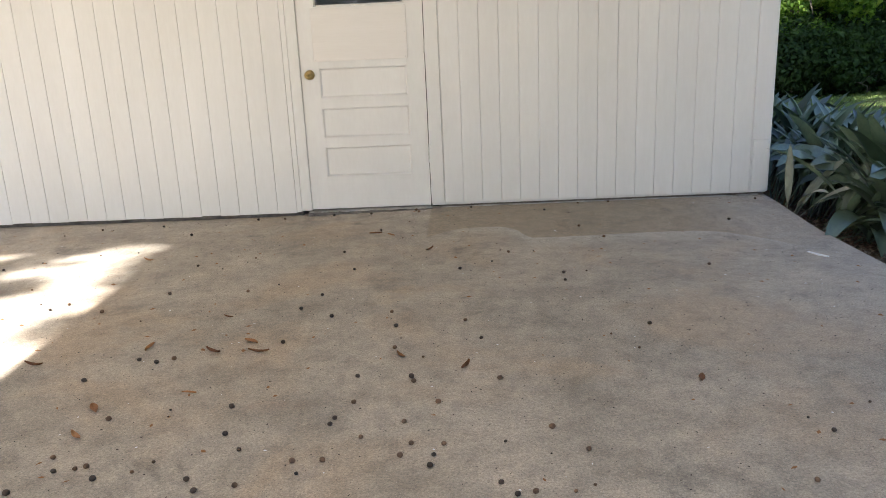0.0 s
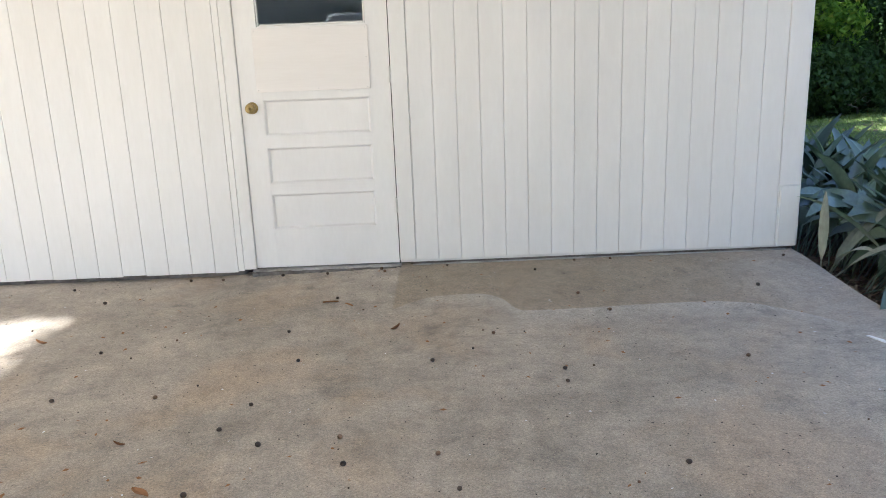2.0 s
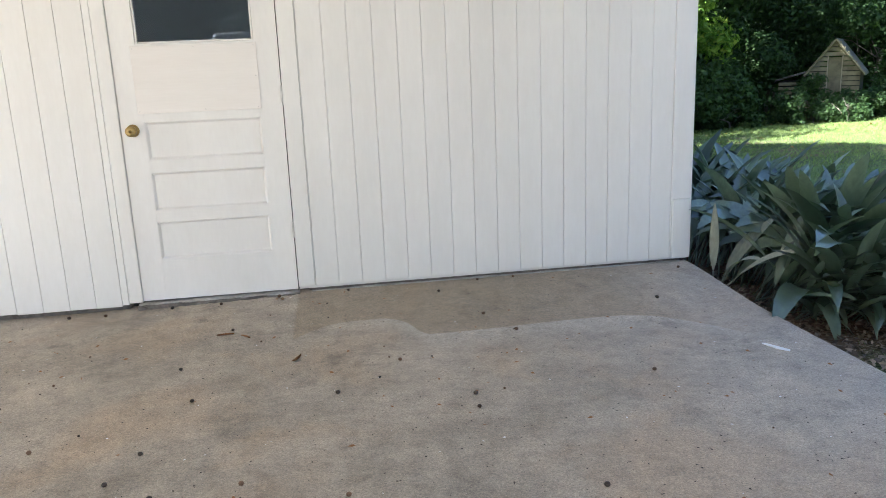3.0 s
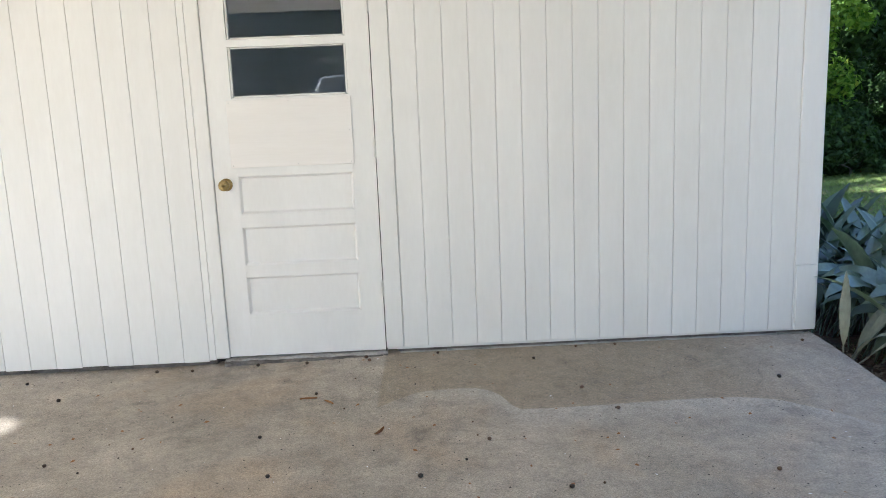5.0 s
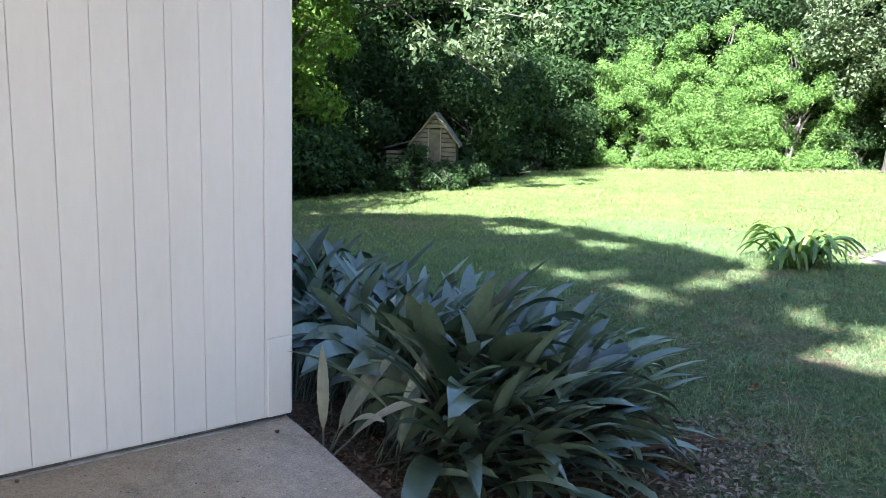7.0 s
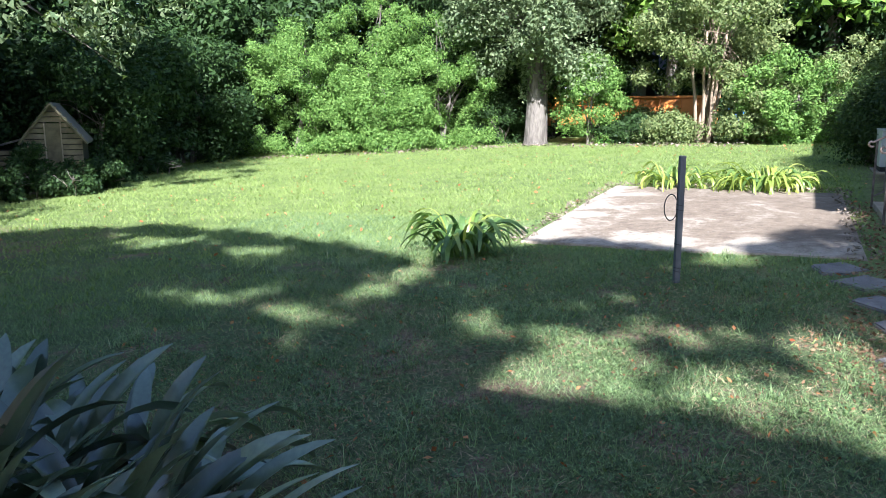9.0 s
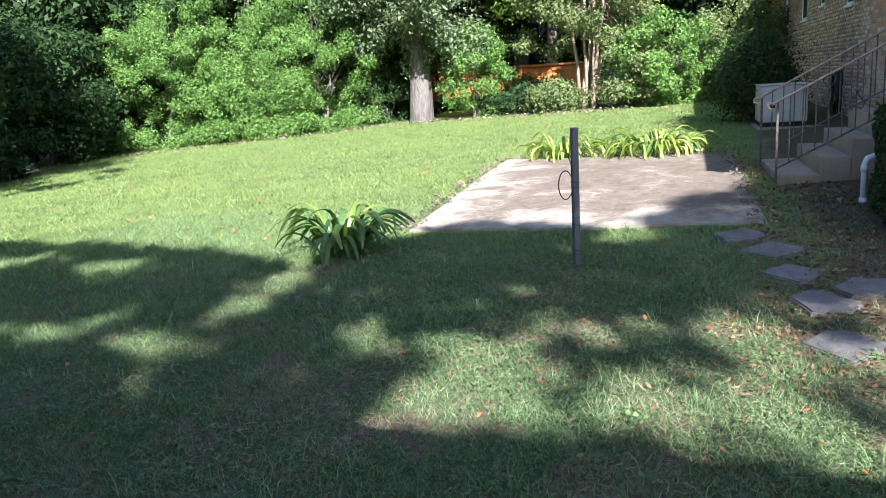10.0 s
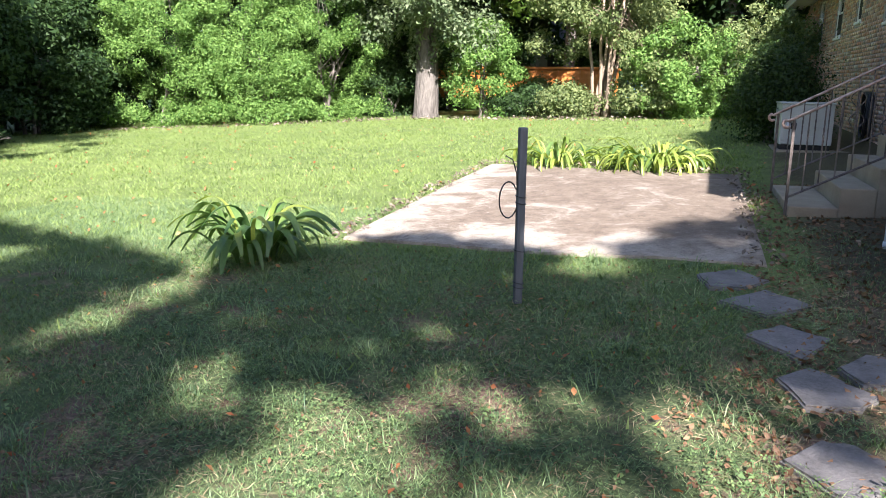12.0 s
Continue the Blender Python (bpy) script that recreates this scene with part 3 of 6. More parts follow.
def door():
    d = thing("door_1", "white wooden panel door with two glass panes and a plywood patch", "door")
    d["kind"] = "structure"
    y = WALL_Y - 0.014
    xl, xr, zb, zt = -0.8865, -0.0565, 0.066, 2.075
    pl, pr = -0.766, -0.176
    rails = [(zb, 0.292), (0.495, 0.558), (0.76, 0.828), (1.025, 1.418), (1.668, 1.704), (1.96, zt)]
    part("stile", box(xl, pl, y, y + 0.04, zb, zt, 0.0006), DOOR_WHITE, d)
    part("stile", box(pr, xr, y, y + 0.04, zb, zt, 0.0006), DOOR_WHITE, d)
    for a, b in rails:
        part("rail", box(pl + 0.0001, pr - 0.0001, y + 0.0002, y + 0.04, a, b, 0.0005), DOOR_WHITE, d)
    for a, b in ((0.292, 0.495), (0.558, 0.76), (0.828, 1.025)):
        bm = sunk_panel(pl + 0.0003, pr - 0.0003, a + 0.0003, b - 0.0003, y + 0.0012, y + 0.015, 0.011)
        part("panel", bm, DOOR_WHITE, d)
    ply = part("plywood_patch", box(-0.792, -0.166, y - 0.0095, y - 0.0005, 1.068, 1.408, 0.0015), PLY_WHITE, d, "white-painted plywood patch nailed over a panel")
    nail_me = mesh_of("nail", tube([(0, 0, 0), (0, -0.002, 0)], 0.003, 8), HINGE)
    for nx, nz in ((-0.78, 1.395), (-0.48, 1.397), (-0.18, 1.395), (-0.18, 1.24), (-0.78, 1.08), (-0.45, 1.08), (-0.18, 1.08)):
        n = part("nail", nail_me, None, ply)
        n.location = (nx, y - 0.0093, nz)
    for a, b in ((1.418, 1.668), (1.704, 1.96)):
        bm = bmesh.new()
        for q in ((pl, pl + 0.013, a, b), (pr - 0.013, pr, a, b), (pl + 0.013, pr - 0.013, a, a + 0.012), (pl + 0.013, pr - 0.013, b - 0.010, b)):
            join(bm, box(q[0] + 0.001, q[1] - 0.001, y + 0.006, y + 0.019, q[2] + 0.001, q[3] - 0.001, 0.003))
        part("glazing_bead", bm, DOOR_WHITE, d)
        pane = part("pane", box(pl + 0.002, pr - 0.002, y + 0.0205, y + 0.0245, a + 0.002, b - 0.002), GLASS, d, "dark reflecting window pane")
        pane.visible_shadow = False
    kn = thing_part_knob(d, -0.828, y, 0.985)
    for z in (0.405, 1.14, 1.86):
        h = part("hinge", tube([(xr + 0.001, y - 0.004, z - 0.045), (xr + 0.001, y - 0.004, z + 0.045)], 0.006, 8), HINGE, d, "paint-flecked steel hinge")
        part("leaf_plate", box(xr - 0.004, xr + 0.006, y - 0.003, y + 0.002, z - 0.04, z + 0.04, 0.0008), HINGE, h)
    # worn threshold
    rng = random.Random(8)
    th = box(-0.915, -0.045, WALL_Y - 0.05, WALL_Y + 0.05, -0.01, 0.046, 0.006)
    lip = box(-0.912, -0.047, WALL_Y - 0.040, WALL_Y + 0.04, 0.0465, 0.055, 0.002)
    for bm in (th, lip):
        for k in range(34):
            bmesh.ops.bisect_plane(bm, geom=bm.verts[:] + bm.edges[:] + bm.faces[:], plane_co=(-0.90 + 0.0252 * k, 0, 0), plane_no=(1, 0, 0))
    for v in th.verts:
        if v.co.y < WALL_Y:
            v.co.y += rng.uniform(-0.008, 0.010)
    for v in lip.verts:
        if v.co.y < WALL_Y:
            v.co.y += rng.uniform(-0.006, 0.014)
            v.co.z += rng.uniform(-0.002, 0.001)
    part("threshold", th, SILL_GREY, d, "crumbling grey concrete threshold")
    part("threshold_lip", lip, BEAD, d, "flaked white paint on the threshold")
    # near-black strips stand in for the shade inside the door's gaps
    for q0, q1 in ((-0.8888, xl - 0.0003), (xr + 0.0003, -0.0517)):
        part("jamb_gap", box(q0, q1, y + 0.012, y + 0.03, 0.05, 2.08), DARK, d)
    part("jamb_gap", box(xl + 0.0, xr, y + 0.05, y + 0.06, 0.035, 0.0545), DARK, d)


def sunk_panel(x0, x1, z0, z1, front, back, slope):
    """A panel set back behind sloping mouldings."""
    bm = bmesh.new()
    rings = []
    for inset, yy in ((0.0, front), (slope * 0.25, front + 0.001), (slope, back - 0.002), (slope + 0.003, back)):
        rings.append([bm.verts.new(p) for p in ((x0 + inset, yy, z0 + inset), (x1 - inset, yy, z0 + inset), (x1 - inset, yy, z1 - inset), (x0 + inset, yy, z1 - inset))])
    rings.insert(0, [bm.verts.new((v.co.x, back + 0.012, v.co.z)) for v in rings[0]])
    for r0, r1 in zip(rings, rings[1:]):
        for k in range(4):
            bm.faces.new((r0[k], r0[(k + 1) % 4], r1[(k + 1) % 4], r1[k]))
    bm.faces.new(rings[-1])
    bm.faces.new(rings[0][::-1])
    bmesh.ops.recalc_face_normals(bm, faces=bm.faces[:])
    return bm


def thing_part_knob(d, x, y, z):
    prof = [(0.0, 0.033), (0.006, 0.032), (0.010, 0.022), (0.018, 0.013), (0.034, 0.013), (0.040, 0.022), (0.050, 0.028), (0.060, 0.027), (0.066, 0.020), (0.067, 0.009), (0.063, 0.006)]
    return part("knob", tube([(x, y - a, z) for a, r in prof], [r for a, r in prof], 24), BRASS, d, "tarnished round brass door knob", smooth=True)


door()


# ---- brick house ----
HOUSE = pose(12.0, 2.75, 0, 0, 0, 5.3)
WV, EAVE, U0, U1 = -2.0, 3.5, 3.42, 18.2


def house():
    h = thing("brick_house", "one-storey mixed red brick house with white trim and raised floor", "house", m=HOUSE)
    holes = [(14.5, 15.2, 2.33, 3.36), (11.65, 12.4, 2.33, 3.36), (9.45, 9.95, 2.5, 3.36), (6.72, 7.35, 2.32, 3.36)]
    # backing wall in strips round the openings
    strips = []
    cuts = sorted({U0 + 0.01, U1, *(a for q in holes for a in q[:2])})
    for a, b in zip(cuts, cuts[1:]):
        hole = [q for q in holes if q[0] <= a and b <= q[1]]
        if hole:
            strips.append(box(a, b, WV - 0.25, WV - 0.007, -0.4, hole[0][2] - 0.06))
            strips.append(box(a, b, WV - 0.25, WV - 0.007, hole[0][3], EAVE))
        else:
            strips.append(box(a, b, WV - 0.25, WV - 0.007, -0.4, EAVE))
    wall = part("wall", strips[0], MORTAR, h, "running-bond brick wall")
    for s_ in strips[1:]:
        part("mortar_backing", s_, MORTAR, wall)
    lay_bricks(wall, holes)
    for q in holes:
        window(h, *q)
    # end walls, rear and the glazed porch side
    part("end_wall", box(U1 - 0.2, U1 - 0.001, -9.5, WV - 0.252, -0.4, EAVE), MORTAR, h)
    part("end_wall", box(-2.9, -2.7, -9.5, WV - 0.06, -0.4, EAVE), MORTAR, h)
    part("back_wall", box(-2.7, U1 - 0.2, -9.5, -9.3, -0.4, EAVE), MORTAR, h)
    part("floor", box(-2.69, U1 - 0.21, -9.29, WV - 0.26, 0.7, 0.86), ROOM, h)
    part("knee_wall", box(-2.7, U0 - 0.02, WV - 0.25, WV - 0.02, -0.4, 0.85), BRICK, h)
    # porch glazing
    for k, u in enumerate((3.30, 2.30, 1.20, 0.10, -1.0, -2.1)):
        part("porch_post", box(u, u + 0.11, WV - 0.10, WV + 0.012, 0.86, EAVE - 0.06, 0.006), WHITE, h, "white wooden porch post")
    part("porch_sill", box(-2.69, U0 - 0.02, WV - 0.12, WV + 0.03, 0.851, 0.90, 0.004), WHITE, h)
    us = (3.30, 2.30, 1.20, 0.10, -1.0, -2.1)
    for a, b in zip(us, us[1:]):
        g = part("pane", box(b + 0.112, a - 0.002, WV - 0.06, WV - 0.052, 0.902, EAVE - 0.08), GLASS, h, "large reflecting porch pane")
        g.visible_shadow = False
    part("dark_frame", box(3.17, 3.297, WV - 0.08, WV - 0.0, 0.902, EAVE - 0.08, 0.004), IRON, h)
    # eaves and roof
    part("soffit", box(-3.2, U1 + 0.5, WV - 0.4, WV + 0.55, EAVE, EAVE + 0.03), SOFFIT, h, "white painted soffit")
    part("fascia", box(-3.2, U1 + 0.5, WV + 0.552, WV + 0.575, EAVE - 0.04, EAVE + 0.16, 0.003), SOFFIT, h)
    rb = bmesh.new()
    a0, a1, v0, v1, vr = -3.25, U1 + 0.55, WV + 0.62, -10.1, -5.75
    zz, zr = EAVE + 0.17, EAVE + 1.75
    low = [rb.verts.new(p) for p in ((a0, v0, zz), (a1, v0, zz), (a1, v1, zz), (a0, v1, zz))]
    ridge = [rb.verts.new(p) for p in ((a0 + 3.5, vr, zr), (a1 - 3.5, vr, zr))]
    for f in ((low[0], low[1], ridge[1], ridge[0]), (low[1], low[2], ridge[1]), (low[2], low[3], ridge[0], ridge[1]), (low[3], low[0], ridge[0]), (low[3], low[2], low[1], low[0])):
        rb.faces.new(f)
    part("roof", rb, SHINGLE, h, "dark shingle hip roof")


def window(h, u0, u1, z0, z1):
    w = part("window", box(u0 + 0.001, u1 - 0.001, WV - 0.075, WV - 0.02, z0, z0 + 0.045, 0.003), WHITE, h, "white double-hung window with dark panes")
    fr = bmesh.new()
    for a, b in ((u0 + 0.001, u0 + 0.05), (u1 - 0.05, u1 - 0.001)):
        join(fr, box(a, b, WV - 0.075, WV - 0.02, z0 + 0.046, z1, 0.003))
    zm = (z0 + z1) / 2
    for a, b in ((z1 - 0.05, z1), (zm - 0.02, zm + 0.02)):
        join(fr, box(u0 + 0.051, u1 - 0.051, WV - 0.075, WV - 0.025, a, b, 0.003))
    part("window_frame", fr, WHITE, w)
    part("window_sill", box(u0 - 0.03, u1 + 0.03, WV - 0.018, WV + 0.03, z0 - 0.055, z0 - 0.005, 0.004), WHITE, w)
    for a, b in ((z0 + 0.047, zm - 0.021), (zm + 0.021, z1 - 0.051)):
        p = part("pane", box(u0 + 0.0515, u1 - 0.0515, WV - 0.056, WV - 0.050, a, b), GLASS, w)
        p.visible_shadow = False
    part("screen", box(u0 + 0.052, u1 - 0.052, WV - 0.042, WV - 0.036, z0 + 0.047, zm - 0.021), DARK, w, "dark insect screen over the lower sash")
    part("blind", box(u0 + 0.002, u1 - 0.002, WV - 0.13, WV - 0.12, z0, z1), ROOM, w)


def lay_bricks(wall, holes):
    """Running bond: the stretch nearest the steps brick by brick, the rest joined."""
    bl, bh, mj = 0.200, 0.060, 0.012
    rng = random.Random(11)
    me = mesh_of("brick", box(0, bl, -0.10, 0.0, 0, bh, 0.003), BRICK)
    half = mesh_of("brick", box(0, bl / 2 - mj / 2, -0.10, 0.0, 0, bh, 0.003), BRICK)
    rest_v, rest_f = [], []
    count = 0
    row, z = 0, 0.02
    while z + bh < EAVE:
        u = U0 + (0.0 if row % 2 == 0 else -(bl + mj) / 2)
        while u < U1 - 0.02:
            a, b = max(u, U0), min(u + bl, U1)
            if b - a > 0.04 and not any(a < q[1] and b > q[0] and z + bh > q[2] - 0.05 and z < q[3] for q in holes):
                dv = WV + rng.uniform(-0.003, 0.003)
                if u < 5.55 and z > 0.75 and count < 300 and (abs(b - a - bl) < 1e-6 or abs(b - a - (bl / 2 - mj / 2)) < 1e-6):
                    ob = part("brick", me if b - a > 0.15 else half, None, wall)
                    ob.location = (a, dv, z)
                    count += 1
                else:
                    i = len(rest_v)
                    y0, y1 = dv - 0.10, dv
                    rest_v += [(a, y0, z), (b, y0, z), (b, y1, z), (a, y1, z), (a, y0, z + bh), (b, y0, z + bh), (b, y1, z + bh), (a, y1, z + bh)]
                    rest_f += [(i, i + 3, i + 2, i + 1), (i + 4, i + 5, i + 6, i + 7), (i, i + 1, i + 5, i + 4), (i + 1, i + 2, i + 6, i + 5), (i + 2, i + 3, i + 7, i + 6), (i + 3, i, i + 4, i + 7)]
            u += bl + mj
        z += bh + mj
        row += 1
    ob = part("bricks", mesh_np("bricks", np.array(rest_v), np.array(rest_f), BRICK), None, wall)
    ob["kind"] = "stuff"


def steps():
    s = thing("concrete_steps", "four grey-tan concrete steps up to the house door", "steps", m=HOUSE)
    tops = [(0.0, 0.18), (-0.42, 0.365), (-0.72, 0.55), (-0.99, 0.77)]
    for k, (v, z) in enumerate(tops):
        back = tops[k + 1][0] - 0.004 if k < 3 else WV + 0.035
        lo = -0.3
        part("step", box(0.0 + 0.004 * k, 1.62, back if k == 3 else tops[k + 1][0] + 0.0, v, lo, z, 0.012, seg=2) if k == 3 else box(0.004 * k, 1.62 - 0.003 * k, tops[k + 1][0] + 0.001, v, lo, z, 0.012, seg=2), STEP, s)
    # upper landing
    return s


def railing(u, m):
    r = thing("handrail", "rusty wrought iron stair handrail with twisted balusters", "railing", "stair rails", m=HOUSE)
    sl = 0.53
    def top(v):
        return 0.975 - sl * v
    part("newel", box(u - 0.013, u + 0.013, 0.0, 0.026, ground_z(12, 2.75) - 0.03, 0.96, 0.003), IRON, r)
    part("upper_post", box(u - 0.016, u + 0.016, -1.90, -1.868, 0.76, top(-1.88) - 0.005, 0.003), IRON, r)
    curl = [(u, 0.07 + 0.035 * math.cos(a), 0.92 + 0.035 * math.sin(a)) for a in np.linspace(-2.4, 1.2, 12)]
    pts = curl + [(u, v, top(v)) for v in (0.06, -0.3, -0.8, -1.3, -1.88)]
    part("handrail_bar", tube(pts, 0.014, 8), RAIL, r, "rust-worn top rail with curled end", smooth=True)
    part("bottom_rail", tube([(u, v, top(v) - 0.72) for v in (0.02, -0.9, -1.88)], 0.011, 6), IRON, r)
    tw = twisted_bar()
    for k in range(14):
        v = -0.11 - 0.127 * k
        b = part("baluster", tw, None, r)
        b.location = (u, v, top(v) - 0.72)
    for v in (-0.75, -1.45):
        for sgn in (-1, 1):
            sc = bmesh.new()
            for zc, fl in ((0.56, 1), (0.18, -1)):
                tube([(u, v + sgn * (0.005 + 0.05 * (1 - math.cos(a)) * (1 - a / 9)), top(v) - 0.72 + zc - 0.19 * fl + fl * 0.05 * a * 0.8) for a in np.linspace(0, 4.5, 14)], 0.006, 5, sc)
            part("scroll", sc, IRON, r, smooth=True)


def twisted_bar():
    bm = bmesh.new()
    rings = []
    n = 24
    for i in range(n + 1):
        z = 0.71 * i / n
        a = 0 if z < 0.36 or z > 0.58 else (z - 0.36) / 0.22 * 2 * math.pi
        w = 0.0065
        rings.append([bm.verts.new((w * 1.3 * math.cos(a + q), w * 1.3 * math.sin(a + q), z)) for q in (math.pi / 4, 3 * math.pi / 4, 5 * math.pi / 4, 7 * math.pi / 4)])
    for r0, r1 in zip(rings, rings[1:]):
        for k in range(4):
            bm.faces.new((r0[k], r0[(k + 1) % 4], r1[(k + 1) % 4], r1[k]))
    return mesh_of("baluster", bm, IRON)


def ac_unit():
    m = HOUSE @ pose(5.55, -1.35, 0.0)
    a = thing("air_conditioner", "beige metal air conditioner cabinet on a concrete pad", "air conditioner", m=m)
    z0 = 0.24
    part("pad", box(-0.1, 1.1, -0.05, 1.0, z0 - 0.2, z0 + 0.04, 0.01), STEP, a, "grey concrete pad")
    part("base", box(0.02, 0.88, 0.22, 0.93, z0 + 0.042, z0 + 0.12), DARK, a)
    part("body", box(0, 0.9, 0.2, 0.95, z0 + 0.121, z0 + 0.74, 0.015, seg=2), AC_PAINT, a)
    part("lid", box(-0.015, 0.915, 0.185, 0.965, z0 + 0.742, z0 + 0.765, 0.008), AC_PAINT, a)
    for k in range(9):
        part("louvre", box(-0.006, -0.001, 0.24, 0.56, z0 + 0.18 + k * 0.056, z0 + 0.20 + k * 0.056, 0.001), AC_PAINT, a)
    part("access_panel", box(-0.008, -0.001, 0.60, 0.92, z0 + 0.18, z0 + 0.70, 0.002), AC_PAINT, a)
    part("sticker", box(-0.012, -0.009, 0.72, 0.80, z0 + 0.36, z0 + 0.46), DARK, a, "small dark warning sticker")
    part("sticker", box(-0.012, -0.009, 0.80, 0.86, z0 + 0.40, z0 + 0.47), PVC, a, "small white label")


def hose():
    m = HOUSE @ pose(7.35, WV + 0.01, 0.0)
    h = thing("garden_hose", "coiled black garden hose hung on the brick wall", "hose", m=m)
    part("bracket", box(-0.05, 0.05, 0, 0.14, 1.12, 1.16, 0.006), IRON, h)
    rng = random.Random(5)
    for k in range(9):
        ru, rz, y = 0.24 + rng.uniform(-0.04, 0.05), 0.42 + rng.uniform(-0.05, 0.04), 0.03 + 0.013 * k
        bm = tube([(ru * math.sin(t), y + 0.01 * math.sin(3 * t), 1.17 - rz + rz * math.cos(t)) for t in np.linspace(0, 2 * math.pi, 26)], 0.011, 6)
        part("coil", bm, RUBBER, h, smooth=True)


def pipes():
    for (x, y, hgt, run, nm) in ((10.86, 2.06, 0.43, 0.55, "white PVC drain pipe with an elbow"), (11.0, 1.90, 0.22, 0.4, "short white PVC drain elbow")):
        z = ground_z(x, y)
        p = thing("drain_pipe", nm, "pipe", "drain pipes")
        pts = [(x, y, z - 0.05), (x, y, z + hgt - 0.07), (x, y - 0.02, z + hgt - 0.02), (x, y - 0.07, z + hgt), (x - 0.0, y - run, z + hgt)]
        part("pipe", tube(pts, 0.03, 14), PVC, p, smooth=True)
        part("collar", tube([(x, y, z + hgt - 0.14), (x, y, z + hgt - 0.08)], 0.036, 14), PVC, p, smooth=True)
        part("collar", tube([(x, y, z + 0.0), (x, y, z + 0.05)], 0.037, 14), PVC, p, smooth=True)


house()
steps()
railing(0.06, None)
railing(1.56, None)
ac_unit()
hose()
pipes()


# ---- lawn things ----
STONES = [[(9.63, 3.31), (9.87, 3.08), (9.63, 2.85), (9.37, 3.03), (9.33, 3.21)], [(9.02, 3.14), (9.39, 2.88), (9.13, 2.60), (8.83, 2.86)],
          [(8.45, 2.97), (8.71, 2.79), (8.55, 2.54), (8.16, 2.70)], [(7.90, 2.81), (8.10, 2.67), (7.85, 2.40), (7.69, 2.48), (7.62, 2.70)],
          [(7.11, 2.79), (7.34, 2.65), (7.34, 2.53), (7.16, 2.34), (6.88, 2.56)], [(8.12, 2.55), (8.35, 2.42), (8.35, 2.21), (8.14, 2.14), (7.97, 2.29), (7.94, 2.46)],
          [(7.63, 2.31), (7.74, 2.10), (7.5, 1.95), (7.30, 2.12), (7.36, 2.25)]]


def stepping_stones():
    rng = random.Random(21)
    for k, poly in enumerate(STONES):
        cx, cy = sum(p[0] for p in poly) / len(poly), sum(p[1] for p in poly) / len(poly)
        fine = []
        for (a, b) in zip(poly, poly[1:] + poly[:1]):
            for t in (0.0, 0.3, 0.62):
                q = (a[0] + (b[0] - a[0]) * t, a[1] + (b[1] - a[1]) * t)
                j = 0.012 if t else 0.0
                fine.append((q[0] + rng.uniform(-j, j), q[1] + rng.uniform(-j, j)))
        z = ground_z(cx, cy)
        bm = prism(fine, z - 0.06, z + 0.022, 0.01)
        for v in bm.verts:
            v.co.z += 0.02 * (v.co.x - cx) + rng.uniform(-0.002, 0.002)
        solo("stepping_stone", bm, STONE, "irregular grey flagstone set in the grass" if k not in (5, 6) else "dark shaded flagstone among leaf litter", "stone", "stepping stones")


def lawn_post():
    x, y = 8.72, 4.28
    z = ground_z(x, y)
    p = thing("post", "weathered grey square post with loops of wire", "post", m=pose(x, y, z, 0, 0, 28))
    bm = box(-0.032, 0.032, -0.024, 0.024, -0.1, 1.07, 0.005)
    part("shaft", bm, POST, p)
    for zz in (0.10, 0.13, 0.33, 0.62, 0.66):
        part("wire_wrap", tube([(0.036 * math.cos(a) * 1.05, 0.03 * math.sin(a) * 1.1, zz + 0.006 * math.sin(a)) for a in np.linspace(0, 2 * math.pi, 18)], 0.003, 5), RUBBER, p)
    loop = [(0.0, 0.022, 0.72)] + [(0.0, 0.075 + 0.055 * math.cos(a + math.pi), 0.64 + 0.11 * math.sin(a)) for a in np.linspace(0.6, 5.9, 16)] + [(0.0, 0.022, 0.55)]
    part("wire_loop", tube(loop, 0.005, 5), RUBBER, p)
    part("wire_tail", tube([(0.0, 0.024, 0.70), (0.0, 0.03, 0.80), (0.0, 0.055, 0.88), (0.0, 0.10, 0.905)], 0.004, 5), RUBBER, p)
    part("wire_down", tube([(0.0, -0.028, 0.62), (0.034, -0.02, 0.48), (0.038, 0.0, 0.30), (0.033, 0.01, 0.12)], 0.003, 5), RUBBER, p)


stepping_stones()
lawn_post()


